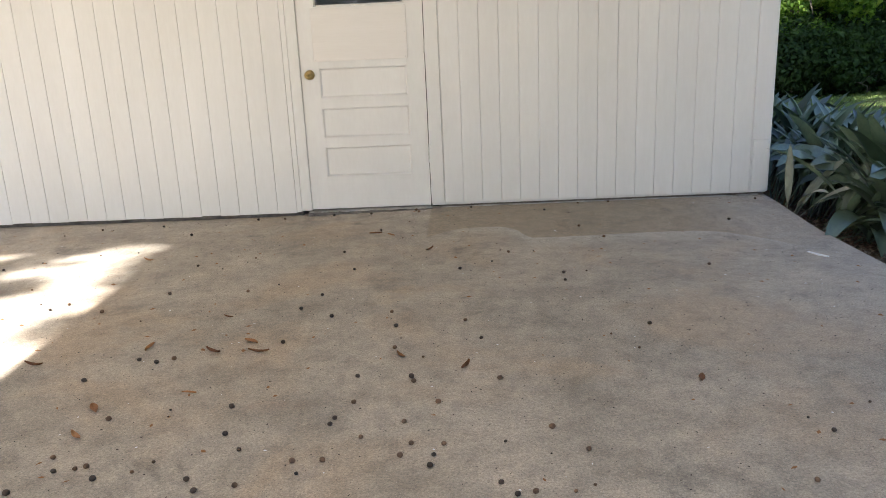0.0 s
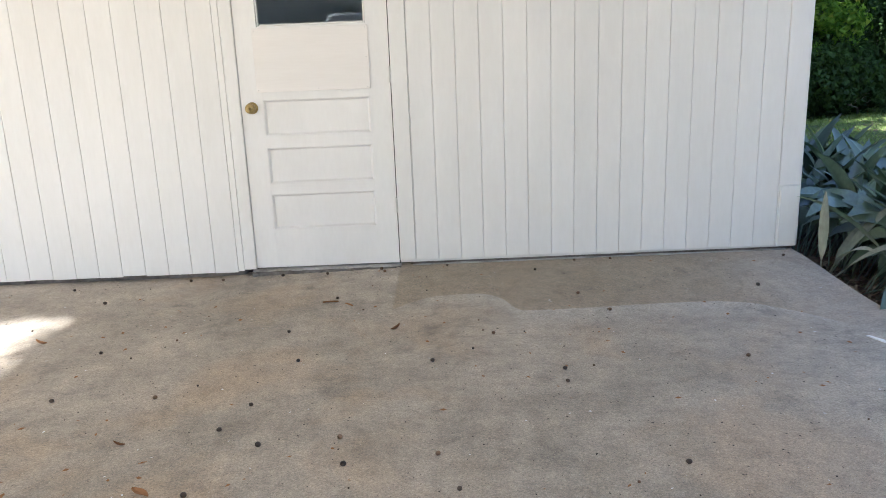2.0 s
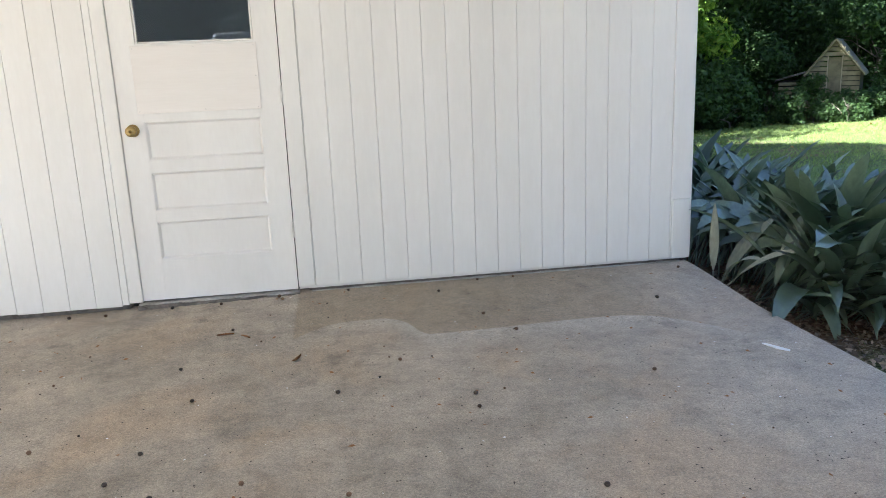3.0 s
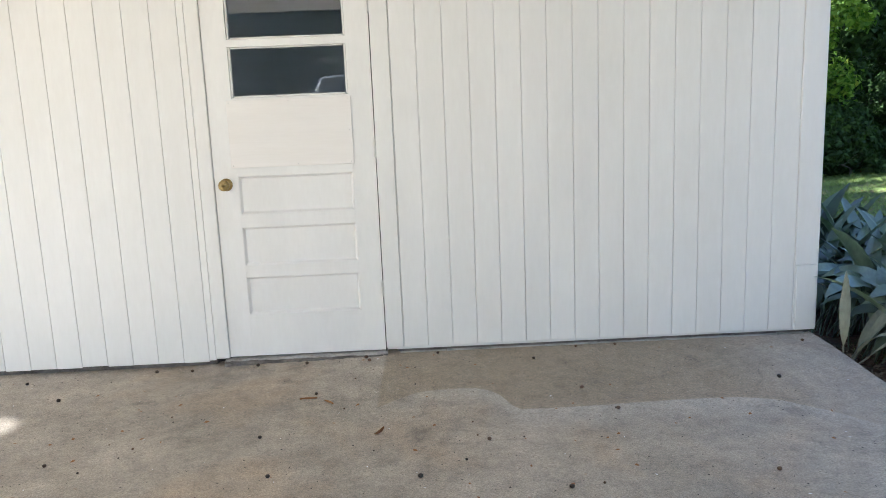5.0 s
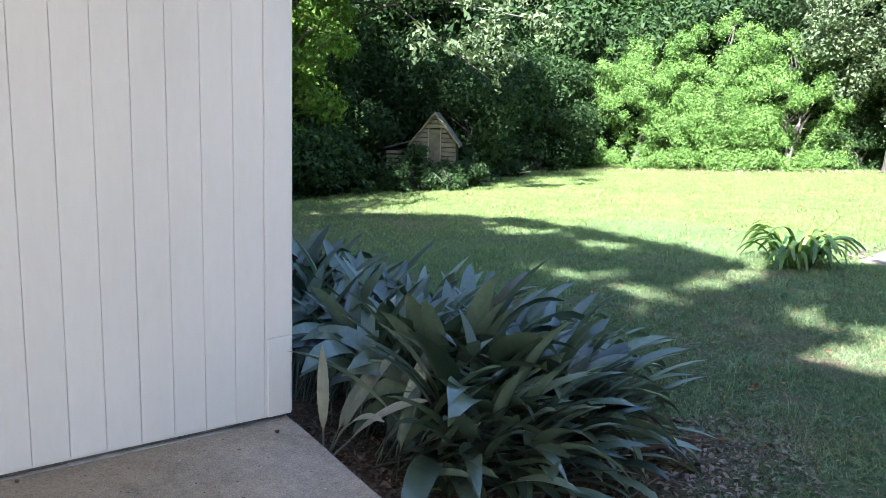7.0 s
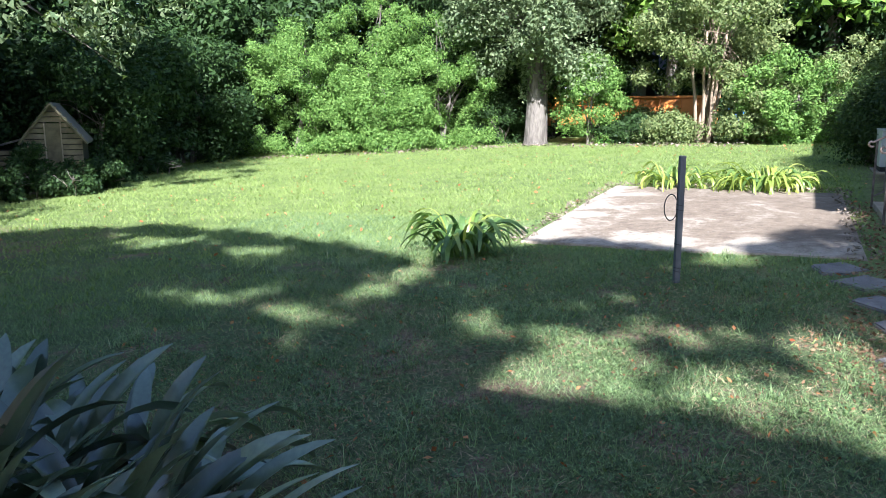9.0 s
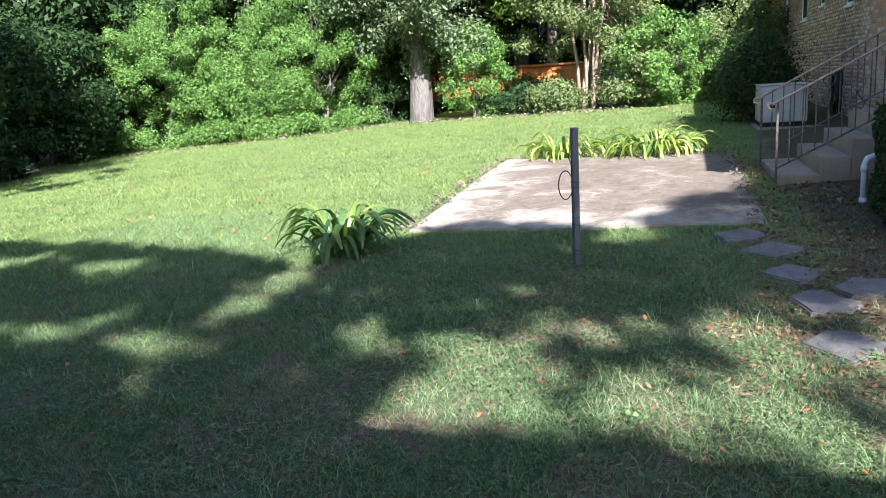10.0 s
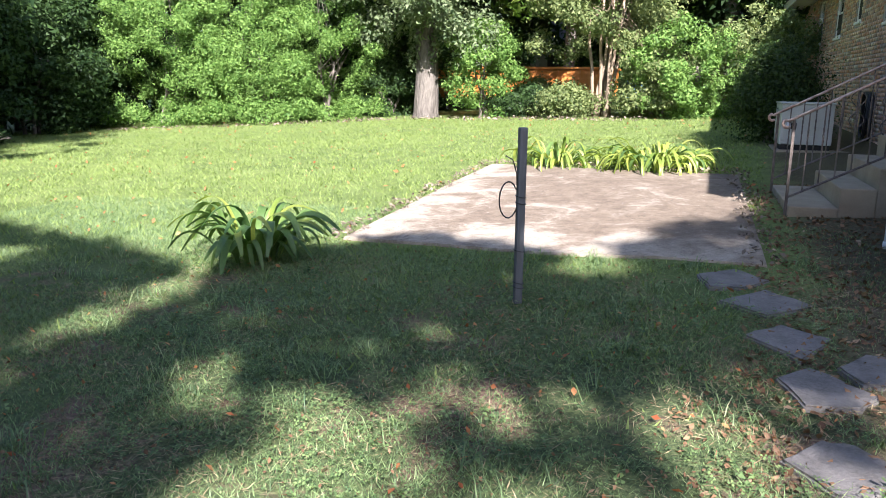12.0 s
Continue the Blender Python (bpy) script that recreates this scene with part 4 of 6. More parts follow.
# ---- leaves and plants ----
def leaf_blade(length, width, petiole, lean, curl, fold, seg=8, twist=0.0, knee=None):
    """A lance-shaped leaf on a stalk: rises from the origin and arches over along +x."""
    bm = bmesh.new()
    rows = []
    x = z = 0.0
    ang = radians(90 - lean)
    n = seg
    stalk = [(0, 0, 0)]
    ds = petiole / 3
    for k in range(3):
        x += ds * math.cos(ang); z += ds * math.sin(ang)
        ang -= curl * (0.05 if knee is None else 0.01)
        stalk.append((x, 0, z))
    ds = length / n
    for k in range(n + 1):
        t = k / n
        w = width * (t ** 0.72 * (1 - t) ** 0.85 * 2.9 if knee is None else math.sin(math.pi * min(1, t * 0.93 + 0.03)) ** 0.6) * 0.5 + 0.002
        rows.append((x, z, ang, w, t))
        x += ds * math.cos(ang); z += ds * math.sin(ang)
        ang -= curl / n * ((0.5 + 1.2 * t) if knee is None else (0.25 + 2.4 * math.exp(-((t - knee) / 0.2) ** 2)))
    verts = []
    for (px, pz, a, w, t) in rows:
        nx_, nz_ = -math.sin(a), math.cos(a)
        tw = twist * t
        ro = []
        for s in (-1, 0, 1):
            up = fold * w * abs(s)
            ro.append(bm.verts.new((px + nx_ * (up + s * w * math.sin(tw)), s * w * math.cos(tw), pz + nz_ * (up + s * w * math.sin(tw)))))
        verts.append(ro)
    for r0, r1 in zip(verts, verts[1:]):
        for k in range(2):
            bm.faces.new((r0[k], r0[k + 1], r1[k + 1], r1[k]))
    tube(stalk, 0.005, 4, bm, cap=False)
    return bm


def plant(name, label, category, group, x, y, z, n, meshes, rng, spread, tilt, smin, smax, face=None):
    p = thing(name, label, category, group, m=pose(x, y, z))
    for k in range(n):
        r = spread * math.sqrt(rng.random())
        a = rng.random() * 2 * math.pi
        out = math.degrees(a) + rng.uniform(-45, 45)
        if face is not None:
            out = face + ((out - face + 180) % 360 - 180) * 0.35
        ob = part("leaf", rng.choice(meshes), None, p)
        s = rng.uniform(smin, smax)
        ob.matrix_basis = pose(r * math.cos(a), r * math.sin(a), -0.01, rng.uniform(-12, 12), tilt * (r / max(spread, 0.01)) + rng.uniform(-8, 8), out) @ Matrix.Diagonal((s, s, s, 1))
    return p


def aspidistra():
    rng = random.Random(31)
    shapes = []
    for k in range(9):
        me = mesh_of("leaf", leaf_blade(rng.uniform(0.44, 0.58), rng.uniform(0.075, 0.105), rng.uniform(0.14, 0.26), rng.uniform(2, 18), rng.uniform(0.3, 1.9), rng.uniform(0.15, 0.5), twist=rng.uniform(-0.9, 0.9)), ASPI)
        me.shade_smooth()
        shapes.append(me)
    # x, y, leaves, size: low in front along the slab, tall at the back
    spots = [(2.88, 4.86, 52, 0.95), (3.05, 4.70, 54, 0.98), (3.35, 4.82, 54, 0.98), (3.62, 5.02, 46, 0.95), (3.2, 5.2, 52, 1.08), (2.88, 4.60, 26, 0.78), (2.68, 4.82, 30, 0.8), (2.73, 4.62, 28, 0.72), (2.60, 4.62, 16, 0.6), (2.92, 4.50, 40, 0.82), (3.18, 4.50, 40, 0.82), (3.40, 4.60, 38, 0.82), (3.58, 4.78, 26, 0.8),
             (2.82, 5.36, 46, 1.06), (2.84, 5.9, 50, 1.08), (2.86, 6.5, 50, 1.12), (2.88, 7.1, 46, 1.12), (2.9, 7.8, 36, 1.12), (3.15, 5.62, 52, 1.06), (3.25, 6.3, 46, 1.08), (3.35, 7.0, 36, 1.08), (3.6, 5.5, 46, 1.02), (3.62, 6.1, 34, 1.0), (3.9, 5.35, 36, 0.9)]
    for x, y, n, size in spots:
        low_row, tall = size < 0.86, size > 1.05
        if tall:
            face = 5 if x < 3.0 else None
        elif x < 2.75:
            face = -30
        else:
            face = (-20 if y > 4.6 else -60) if x < 3.0 else None
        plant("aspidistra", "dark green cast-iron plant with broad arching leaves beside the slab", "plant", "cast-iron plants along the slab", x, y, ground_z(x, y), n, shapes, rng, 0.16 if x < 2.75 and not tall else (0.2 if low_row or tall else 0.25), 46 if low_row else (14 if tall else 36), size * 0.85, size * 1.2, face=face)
    # a few grey, dying leaves at the wall's corner
    p = thing("aspidistra", "half-dead cast-iron plant with pale grey leaves by the wall corner", "plant", "cast-iron plants along the slab", m=pose(2.38, 5.03, ground_z(2.38, 5.03)))
    for length, width, lean, curl, fold, turn in ((0.42, 0.05, 5, 0.08, 0.3, 235), (0.46, 0.065, 30, 0.35, 0.3, -5), (0.42, 0.065, 40, 0.7, 0.35, -40), (0.36, 0.05, 34, 0.5, 0.3, 20), (0.34, 0.05, 26, 1.2, 0.3, -75)):
        me = mesh_of("leaf", leaf_blade(length, width, 0.18, lean, curl, fold, twist=0.5), ASPI_PALE)
        me.shade_smooth()
        ob = part("leaf", me, None, p)
        ob.matrix_basis = pose(0.0, 0.0, -0.01, 0, 0, turn)


def lilies():
    rng = random.Random(41)
    def straps(mat, k, lean=30, w0=0.055, w1=0.075):
        out = []
        for _ in range(k):
            me = mesh_of("leaf", leaf_blade(rng.uniform(0.6, 0.9), rng.uniform(w0, w1), 0.03, rng.uniform(2, lean), rng.uniform(1.7, 2.6), rng.uniform(0.15, 0.5), 14, rng.uniform(-0.5, 0.5), knee=rng.uniform(0.4, 0.62)), mat)
            me.shade_smooth()
            out.append(me)
        return out
    green, pale = straps(LILY, 8), straps(LILY_PALE, 10, 40, 0.036, 0.052)
    tall = straps(LILY, 9, 14, 0.055, 0.075)
    x, y = 9.2, 6.62
    plant("strap_leaf_lily", "dark green arching strap-leaved lily clump on the lawn", "plant", "lily clumps", x, y, ground_z(x, y), 72, tall + pale[:1], rng, 0.2, 12, 0.62, 1.04)
    for x, y, n, sp in ((15.5, 5.85, 90, 0.34), (15.25, 4.40, 170, 0.46)):
        plant("strap_leaf_lily", "yellow-green arching strap-leaved lily clump behind the patio", "plant", "lily clumps", x, y, ground_z(x, y), n, pale + green[:3], rng, sp, 26, 0.6, 1.05)


aspidistra()
lilies()


# ---- woody plants ----
def leaf_cloud(blobs, count, size, rng, flat=0.35, fill=0.55):
    """Leaf quads on and within blobs (x, y, z, rx, ry, rz), more at the shell."""
    vol = np.array([b[3] * b[4] + b[4] * b[5] + b[3] * b[5] for b in blobs])
    pick = rng.choice(len(blobs), count, p=vol / vol.sum())
    B = np.array(blobs)[pick]
    d = rng.normal(size=(count, 3))
    d /= np.linalg.norm(d, axis=1)[:, None]
    rad = fill + (1.0 - fill) * rng.random(count) ** 0.6 + 0.28 * np.abs(rng.normal(size=count)) * (rng.random(count) < 0.4)
    rad *= 1 + 0.3 * np.sin(d[:, 0] * 7 + pick) * np.sin(d[:, 1] * 6 + pick * 2.1) * np.cos(d[:, 2] * 5 + pick)
    c = B[:, :3] + d * B[:, 3:] * rad[:, None]
    nrm = d + rng.normal(size=(count, 3)) * 0.7 + np.array([0, 0, flat])
    nrm /= np.linalg.norm(nrm, axis=1)[:, None]
    t = np.cross(nrm, rng.normal(size=(count, 3)))
    t /= np.linalg.norm(t, axis=1)[:, None]
    s = np.cross(nrm, t)
    ln = (size * rng.uniform(0.6, 1.35, count))[:, None]
    wd = ln * rng.uniform(0.38, 0.6, count)[:, None]
    v = np.stack([c - t * ln * 0.6, c + s * wd * 0.6 + t * ln * 0.25, c - s * wd * 0.6 + t * ln * 0.4 - nrm * ln * 0.1], 1)
    return v.reshape(-1, 3), np.arange(count * 3).reshape(-1, 3)


def blobs_in(rng, n, rx, ry, rz, zc, r0, r1, squash=0.8, low=-1.0):
    out = []
    while len(out) < n:
        d = rng.uniform(-1, 1, 3)
        if np.dot(d, d) > 1 or d[2] < low:
            continue
        r = rng.uniform(r0, r1)
        st = rng.uniform(0.7, 1.4, 3)
        out.append((d[0] * rx, d[1] * ry, zc + d[2] * rz, r * st[0], r * st[1], r * squash * st[2]))
    return out


def tree(name, label, category, x, y, blobs, count, size, leaf, bark, trunk_h, trunk_r, seed, group="", stems=1, flare=1.35, share=None, turn=0.0, scale=1.0, flat=0.35, fill=0.55, limb=0.38):
    rng = np.random.RandomState(seed)
    t = thing(name, label, category, group, m=pose(x, y, ground_z(x, y), 0, 0, turn) @ Matrix.Diagonal((scale, scale, scale, 1)))
    if share:
        for o in share.children:
            part(o.name.split(".")[0], o.data, None, t)
        return t
    for s in range(stems):
        bm = bmesh.new()
        bx, by = (0, 0) if stems == 1 else (rng.uniform(-0.35, 0.35), rng.uniform(-0.35, 0.35))
        lean = rng.uniform(-0.12, 0.12, 2) if stems == 1 else rng.uniform(-0.5, 0.5, 2)
        path = [(bx, by, -0.15), (bx + lean[0] * 0.05, by + lean[1] * 0.05, 0.15)] + [(bx + lean[0] * q + rng.uniform(-0.04, 0.04), by + lean[1] * q + rng.uniform(-0.04, 0.04), 0.15 + (trunk_h - 0.15) * q) for q in (0.2, 0.4, 0.6, 0.8, 1.0)]
        tube(path, [trunk_r * flare, trunk_r * 1.12, trunk_r, trunk_r * 0.95, trunk_r * 0.85, trunk_r * 0.75, trunk_r * 0.6], 12, bm)
        tip = Vector(path[-1])
        near = sorted(blobs, key=lambda b: b[2])[:: max(1, len(blobs) // (10 if stems == 1 else 3))]
        for b in near:
            q = rng.uniform(0.5, 1.0)
            st = Vector(path[2]).lerp(tip, q)
            en = Vector(b[:3])
            mid = st.lerp(en, 0.5) + Vector((0, 0, 0.12 * (en - st).length))
            tube([st, mid, en], [trunk_r * limb, trunk_r * limb * 0.58, trunk_r * limb * 0.2], 6, bm)
        part("trunk", bm, bark, t, smooth=True)
    v, f = leaf_cloud(blobs, count, size, rng, flat, fill)
    part("crown", mesh_np("crown", v, f, leaf), None, t)
    return t


R = np.random.RandomState
# sunlit broad-leaved tree beside the hut
tree("tree", "sunlit bright green broad-leaved tree at the lawn's edge", "tree", 8.6, 19.6, blobs_in(R(1), 90, 2.1, 1.9, 2.9, 4.15, 0.22, 0.5), 30000, 0.15, BROAD, BARK, 3.5, 0.14, 51)
# big privet mounds
privet = []
for k, (x, y, rr, hh) in enumerate(((24.4, 21.2, 2.2, 2.5), (25.4, 18.9, 2.4, 2.8), (26.4, 16.6, 2.0, 2.3), (24.9, 17.9, 1.8, 1.3))):
    privet.append(tree("privet_bush", "large sunlit privet bush with fine bright green leaves", "bush", x, y, blobs_in(R(60 + k), 130, rr * 1.08, rr * 1.08, hh * 1.05, hh * 0.92, 0.16, 0.42) + [(rr * 0.95 * math.cos(q * 0.42), rr * 0.95 * math.sin(q * 0.42), 0.22 + 0.12 * (q % 3), 0.36, 0.36, 0.28) for q in range(15)], 70000 if k < 3 else 34000, 0.078, PRIVET, BARK, hh * 0.8, 0.05, 61 + k, "privet bushes", stems=4))
# old oak
tree("oak_tree", "old oak with thick pale grey trunk and grey-green leaves", "tree", 26.5, 13.0, blobs_in(R(70), 120, 3.4, 3.4, 3.6, 6.6, 0.3, 0.75) + [(0.2, -1.0, 2.9, 0.7, 0.7, 0.5), (-0.6, 0.7, 3.0, 0.7, 0.7, 0.5), (-0.9, -0.4, 3.3, 0.8, 0.8, 0.6)] + [(0.38 * math.cos(q * 2.2) - 0.1, 0.38 * math.sin(q * 2.2), 1.7 + 0.13 * q, 0.22, 0.22, 0.3) for q in range(12)] + [(-0.4, -1.9, 2.4, 0.7, 0.7, 0.8), (-0.2, 1.7, 2.7, 0.7, 0.7, 0.6)] + [(-0.86 * q - 0.51 * e, -0.51 * q + 0.86 * e, zz + q / 1.35, 0.46, 0.46, 0.3) for q, e, zz in [(1.5 + 0.23 * (k % 6), -0.7 + 0.2 * (k % 8), 1.3 + 0.11 * k) for k in range(32)]], 62000, 0.125, OAK, OAK_BARK, 6.0, 0.35, 71, flare=1.5)
# shrubs right of the oak
low = [(26.6, 11.1, 1.1, 1.5, PRIVET, 7000), (26.9, 9.9, 1.0, 0.38, DEEP, 5000), (26.2, 8.6, 0.8, 0.42, MYRTLE, 4000), (25.9, 5.8, 1.1, 1.0, MYRTLE, 8000), (25.6, 5.0, 1.3, 1.3, PRIVET, 8000), (26.8, 3.6, 1.5, 1.6, MYRTLE, 8000), (29.5, 1.8, 1.4, 1.0, MYRTLE, 7000), (27.4, 14.6, 1.0, 0.9, DEEP, 5000), (28.4, 9.6, 1.1, 0.48, MYRTLE, 5000)]
for k, (x, y, rr, hh, lm, c) in enumerate(low):
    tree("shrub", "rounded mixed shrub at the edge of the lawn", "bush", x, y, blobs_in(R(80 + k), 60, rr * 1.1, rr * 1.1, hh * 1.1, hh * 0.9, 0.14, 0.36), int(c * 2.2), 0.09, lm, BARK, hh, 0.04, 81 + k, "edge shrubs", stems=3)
tree("crepe_myrtle", "multi-stemmed crepe myrtle with pale trunks and small leaves", "tree", 26.4, 7.5, blobs_in(R(90), 110, 2.1, 2.4, 2.5, 4.3, 0.2, 0.5) + blobs_in(R(91), 20, 1.2, 2.1, 0.6, 2.1, 0.14, 0.3), 50000, 0.10, MYRTLE, PALE_BARK, 3.2, 0.05, 91, stems=8)
# understory round the hut, its leaf colour darkened in place of tree shade
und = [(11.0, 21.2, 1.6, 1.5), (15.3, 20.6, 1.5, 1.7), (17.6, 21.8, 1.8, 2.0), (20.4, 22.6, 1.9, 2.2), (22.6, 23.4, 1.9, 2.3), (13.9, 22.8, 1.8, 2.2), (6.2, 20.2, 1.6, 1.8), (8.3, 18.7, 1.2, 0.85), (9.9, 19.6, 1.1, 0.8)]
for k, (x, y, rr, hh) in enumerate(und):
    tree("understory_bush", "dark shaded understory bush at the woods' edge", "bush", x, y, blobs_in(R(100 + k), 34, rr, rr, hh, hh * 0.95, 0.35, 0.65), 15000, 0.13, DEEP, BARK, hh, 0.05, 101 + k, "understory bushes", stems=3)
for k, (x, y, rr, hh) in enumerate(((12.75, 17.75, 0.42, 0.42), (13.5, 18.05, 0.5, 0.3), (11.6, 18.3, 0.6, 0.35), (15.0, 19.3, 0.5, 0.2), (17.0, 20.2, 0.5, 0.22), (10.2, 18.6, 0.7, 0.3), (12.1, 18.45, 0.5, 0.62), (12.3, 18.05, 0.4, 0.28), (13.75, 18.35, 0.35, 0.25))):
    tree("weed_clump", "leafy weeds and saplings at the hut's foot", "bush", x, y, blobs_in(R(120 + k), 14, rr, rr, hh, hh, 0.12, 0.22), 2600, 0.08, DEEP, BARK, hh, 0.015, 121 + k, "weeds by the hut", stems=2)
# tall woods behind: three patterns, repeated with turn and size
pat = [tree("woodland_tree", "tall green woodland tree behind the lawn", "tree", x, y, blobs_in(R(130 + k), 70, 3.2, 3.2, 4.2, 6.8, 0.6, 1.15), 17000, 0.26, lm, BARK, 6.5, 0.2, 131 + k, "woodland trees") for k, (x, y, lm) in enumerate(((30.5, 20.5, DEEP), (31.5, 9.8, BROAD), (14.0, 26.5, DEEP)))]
rt = random.Random(9)
for x, y, k in ((19.0, 27.0, 0), (24.0, 27.0, 2), (28.2, 24.2, 1), (31.5, 15.6, 2), (32.0, 4.6, 1), (33.5, 0.0, 0), (8.8, 25.5, 2), (3.5, 24.0, 0), (36.0, 13.0, 0), (36.5, 7.0, 2), (35.0, 19.0, 1), (38.5, 2.5, 0), (29.0, 30.0, 0), (37.0, -4.5, 1), (21.0, 32.0, 1), (14.5, 33.0, 0), (-2.0, 24.5, 2)):
    tree("woodland_tree", "tall green woodland tree behind the lawn", "tree", x, y, None, 0, 0, None, None, 0, 0, 0, "woodland trees", share=pat[k], turn=rt.uniform(0, 360), scale=rt.uniform(0.9, 1.35))
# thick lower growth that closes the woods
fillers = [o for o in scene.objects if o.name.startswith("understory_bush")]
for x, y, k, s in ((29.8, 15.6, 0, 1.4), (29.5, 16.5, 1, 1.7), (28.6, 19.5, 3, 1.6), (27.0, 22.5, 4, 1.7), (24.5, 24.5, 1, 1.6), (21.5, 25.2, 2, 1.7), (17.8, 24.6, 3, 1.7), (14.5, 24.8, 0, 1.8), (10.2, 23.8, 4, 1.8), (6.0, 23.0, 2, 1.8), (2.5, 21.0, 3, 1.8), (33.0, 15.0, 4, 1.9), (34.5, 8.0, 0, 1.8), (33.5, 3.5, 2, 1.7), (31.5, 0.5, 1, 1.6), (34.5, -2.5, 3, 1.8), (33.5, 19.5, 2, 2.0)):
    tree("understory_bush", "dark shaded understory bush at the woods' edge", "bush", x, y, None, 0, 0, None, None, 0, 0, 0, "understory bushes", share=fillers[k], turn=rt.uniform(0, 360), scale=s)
for x, y, k, s in ((-14.0, -27.0, 0, 2.0), (-9.5, -28.0, 1, 2.1), (-5.0, -28.5, 2, 2.0), (-0.5, -28.5, 3, 2.0), (4.0, -28.0, 4, 2.0), (8.5, -27.0, 0, 2.0)):
    tree("understory_bush", "dark hedge of shrubs across the drive", "bush", x, y, None, 0, 0, None, None, 0, 0, 0, "understory bushes", share=fillers[k], turn=rt.uniform(0, 360), scale=s)
# hidden tree added to shade the bushes beside the hut
tree("woodland_tree", "out-of-view woodland tree behind the store room, added for shade", "tree", 2.6, 14.4, None, 0, 0, None, None, 0, 0, 0, "woodland trees", share=pat[2], turn=40, scale=0.72)
# bough that hangs over the lawn
bough_b = [(0.9 * k * 0.5 + rt.uniform(-0.5, 0.5), rt.uniform(-0.9, 0.9), 3.6 + rt.uniform(-0.5, 1.2), 0.28, 0.28, 0.34) for k in range(-5, 5)] + [(0.2, -0.3, 3.05, 0.2, 0.2, 0.3), (-0.8, 0.2, 3.2, 0.22, 0.22, 0.3)]
# crown clumps sunward of the hut are out of view, added to shade it
tree("overhanging_tree", "grey-green oak with boughs hanging over the lawn", "tree", 10.4, 21.2, [(b[0] * 0.8 + 1.3, b[1] - 6.3, b[2] + 0.3, *b[3:]) for b in bough_b] + [(1.50, -6.1, 2.72, 0.09, 0.09, 0.13), (1.42, -6.05, 2.92, 0.13, 0.13, 0.15), (1.28, -6.0, 3.12, 0.18, 0.18, 0.16), (1.62, -6.15, 3.10, 0.14, 0.14, 0.14), (1.05, -5.95, 3.35, 0.22, 0.22, 0.2), (1.5, -6.1, 3.4, 0.24, 0.24, 0.2), (0.2, -6.2, 3.45, 0.2, 0.2, 0.16)] + [(b[0] + 1.0, b[1] - 3.0, *b[2:]) for b in blobs_in(R(150), 60, 3.4, 3.4, 1.6, 6.6, 0.5, 0.9)] + [(b[0] - 3.1, b[1] - 5.8, *b[2:]) for b in blobs_in(R(152), 34, 2.3, 1.9, 1.0, 6.7, 0.4, 0.7)] + [(2.5 - SUN_X * (hh - 1.0) + 0.5 * math.sin(7 * hh), -2.5 - SUN_Y * (hh - 1.0) + 0.6 * math.cos(5 * hh), hh, 0.4, 0.4, 0.3) for hh in np.linspace(4.6, 7.0, 18)], 52000, 0.125, OAK, BARK, 5.0, 0.11, 151)
# round bush beside the house
tree("round_bush", "dense dark rounded evergreen bush beside the brick house", "bush", 19.3, 2.95, [(0, 0, 0.95, 0.72, 0.72, 0.80), (0, 0, 0.6, 0.78, 0.78, 0.62)] + blobs_in(R(160), 20, 0.62, 0.62, 0.72, 0.9, 0.15, 0.22), 26000, 0.055, BOX, BARK, 0.8, 0.05, 161, stems=3)


def hedge(x0, x1, y0, y1, z1, count, seed):
    rng = np.random.RandomState(seed)
    x, y = (x0 + x1) / 2, (y0 + y1) / 2
    z = ground_z(x, y)
    t = thing("hedge", "clipped dark boxwood hedge beside the steps", "hedge", "clipped hedges", m=pose(x, y, z))
    c = rng.uniform(-0.5, 0.5, (count, 3))
    ax = rng.randint(0, 3, count)
    sg = np.where(rng.random(count) < 0.5, -0.5, 0.5)
    sg[ax == 2] = 0.5
    c[np.arange(count), ax] = sg - np.sign(sg) * rng.random(count) ** 2 * 0.12
    c = c * np.array([x1 - x0, y1 - y0, z1 - z]) + np.array([0, 0, (z1 - z) / 2])
    c += 0.02 * np.sin(c[:, [1, 2, 0]] * 11)
    nrm = rng.normal(size=(count, 3)) + np.array([0, 0, 0.5])
    nrm[np.arange(count), ax] += np.sign(sg) * 1.2
    nrm /= np.linalg.norm(nrm, axis=1)[:, None]
    tt = np.cross(nrm, rng.normal(size=(count, 3)))
    tt /= np.linalg.norm(tt, axis=1)[:, None]
    s = np.cross(nrm, tt)
    ln = rng.uniform(0.025, 0.05, count)[:, None]
    v = np.stack([c - tt * ln * 0.6, c + s * ln * 0.32, c + tt * ln * 0.6, c - s * ln * 0.32], 1).reshape(-1, 3)
    part("foliage", mesh_np("foliage", v, np.arange(count * 4).reshape(-1, 4), BOX), None, t)
    # near-black block in place of the shade deep inside the leaves
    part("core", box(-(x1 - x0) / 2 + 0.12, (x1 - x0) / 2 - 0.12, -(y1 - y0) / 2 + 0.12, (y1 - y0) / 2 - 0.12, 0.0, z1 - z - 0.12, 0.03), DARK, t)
    bm = bmesh.new()
    for k in range(4):
        tube([(-0.5 * (x1 - x0) + (k + 0.5) * (x1 - x0) / 4, 0, -0.1), (-0.5 * (x1 - x0) + (k + 0.5) * (x1 - x0) / 4, 0.03, 0.3)], 0.02, 6, bm)
    part("stem", bm, BARK, t)


hedge(9.35, 10.7, 0.75, 2.02, 0.96, 26000, 171)
hedge(10.95, 11.9, 0.85, 1.75, 1.12, 9000, 172)
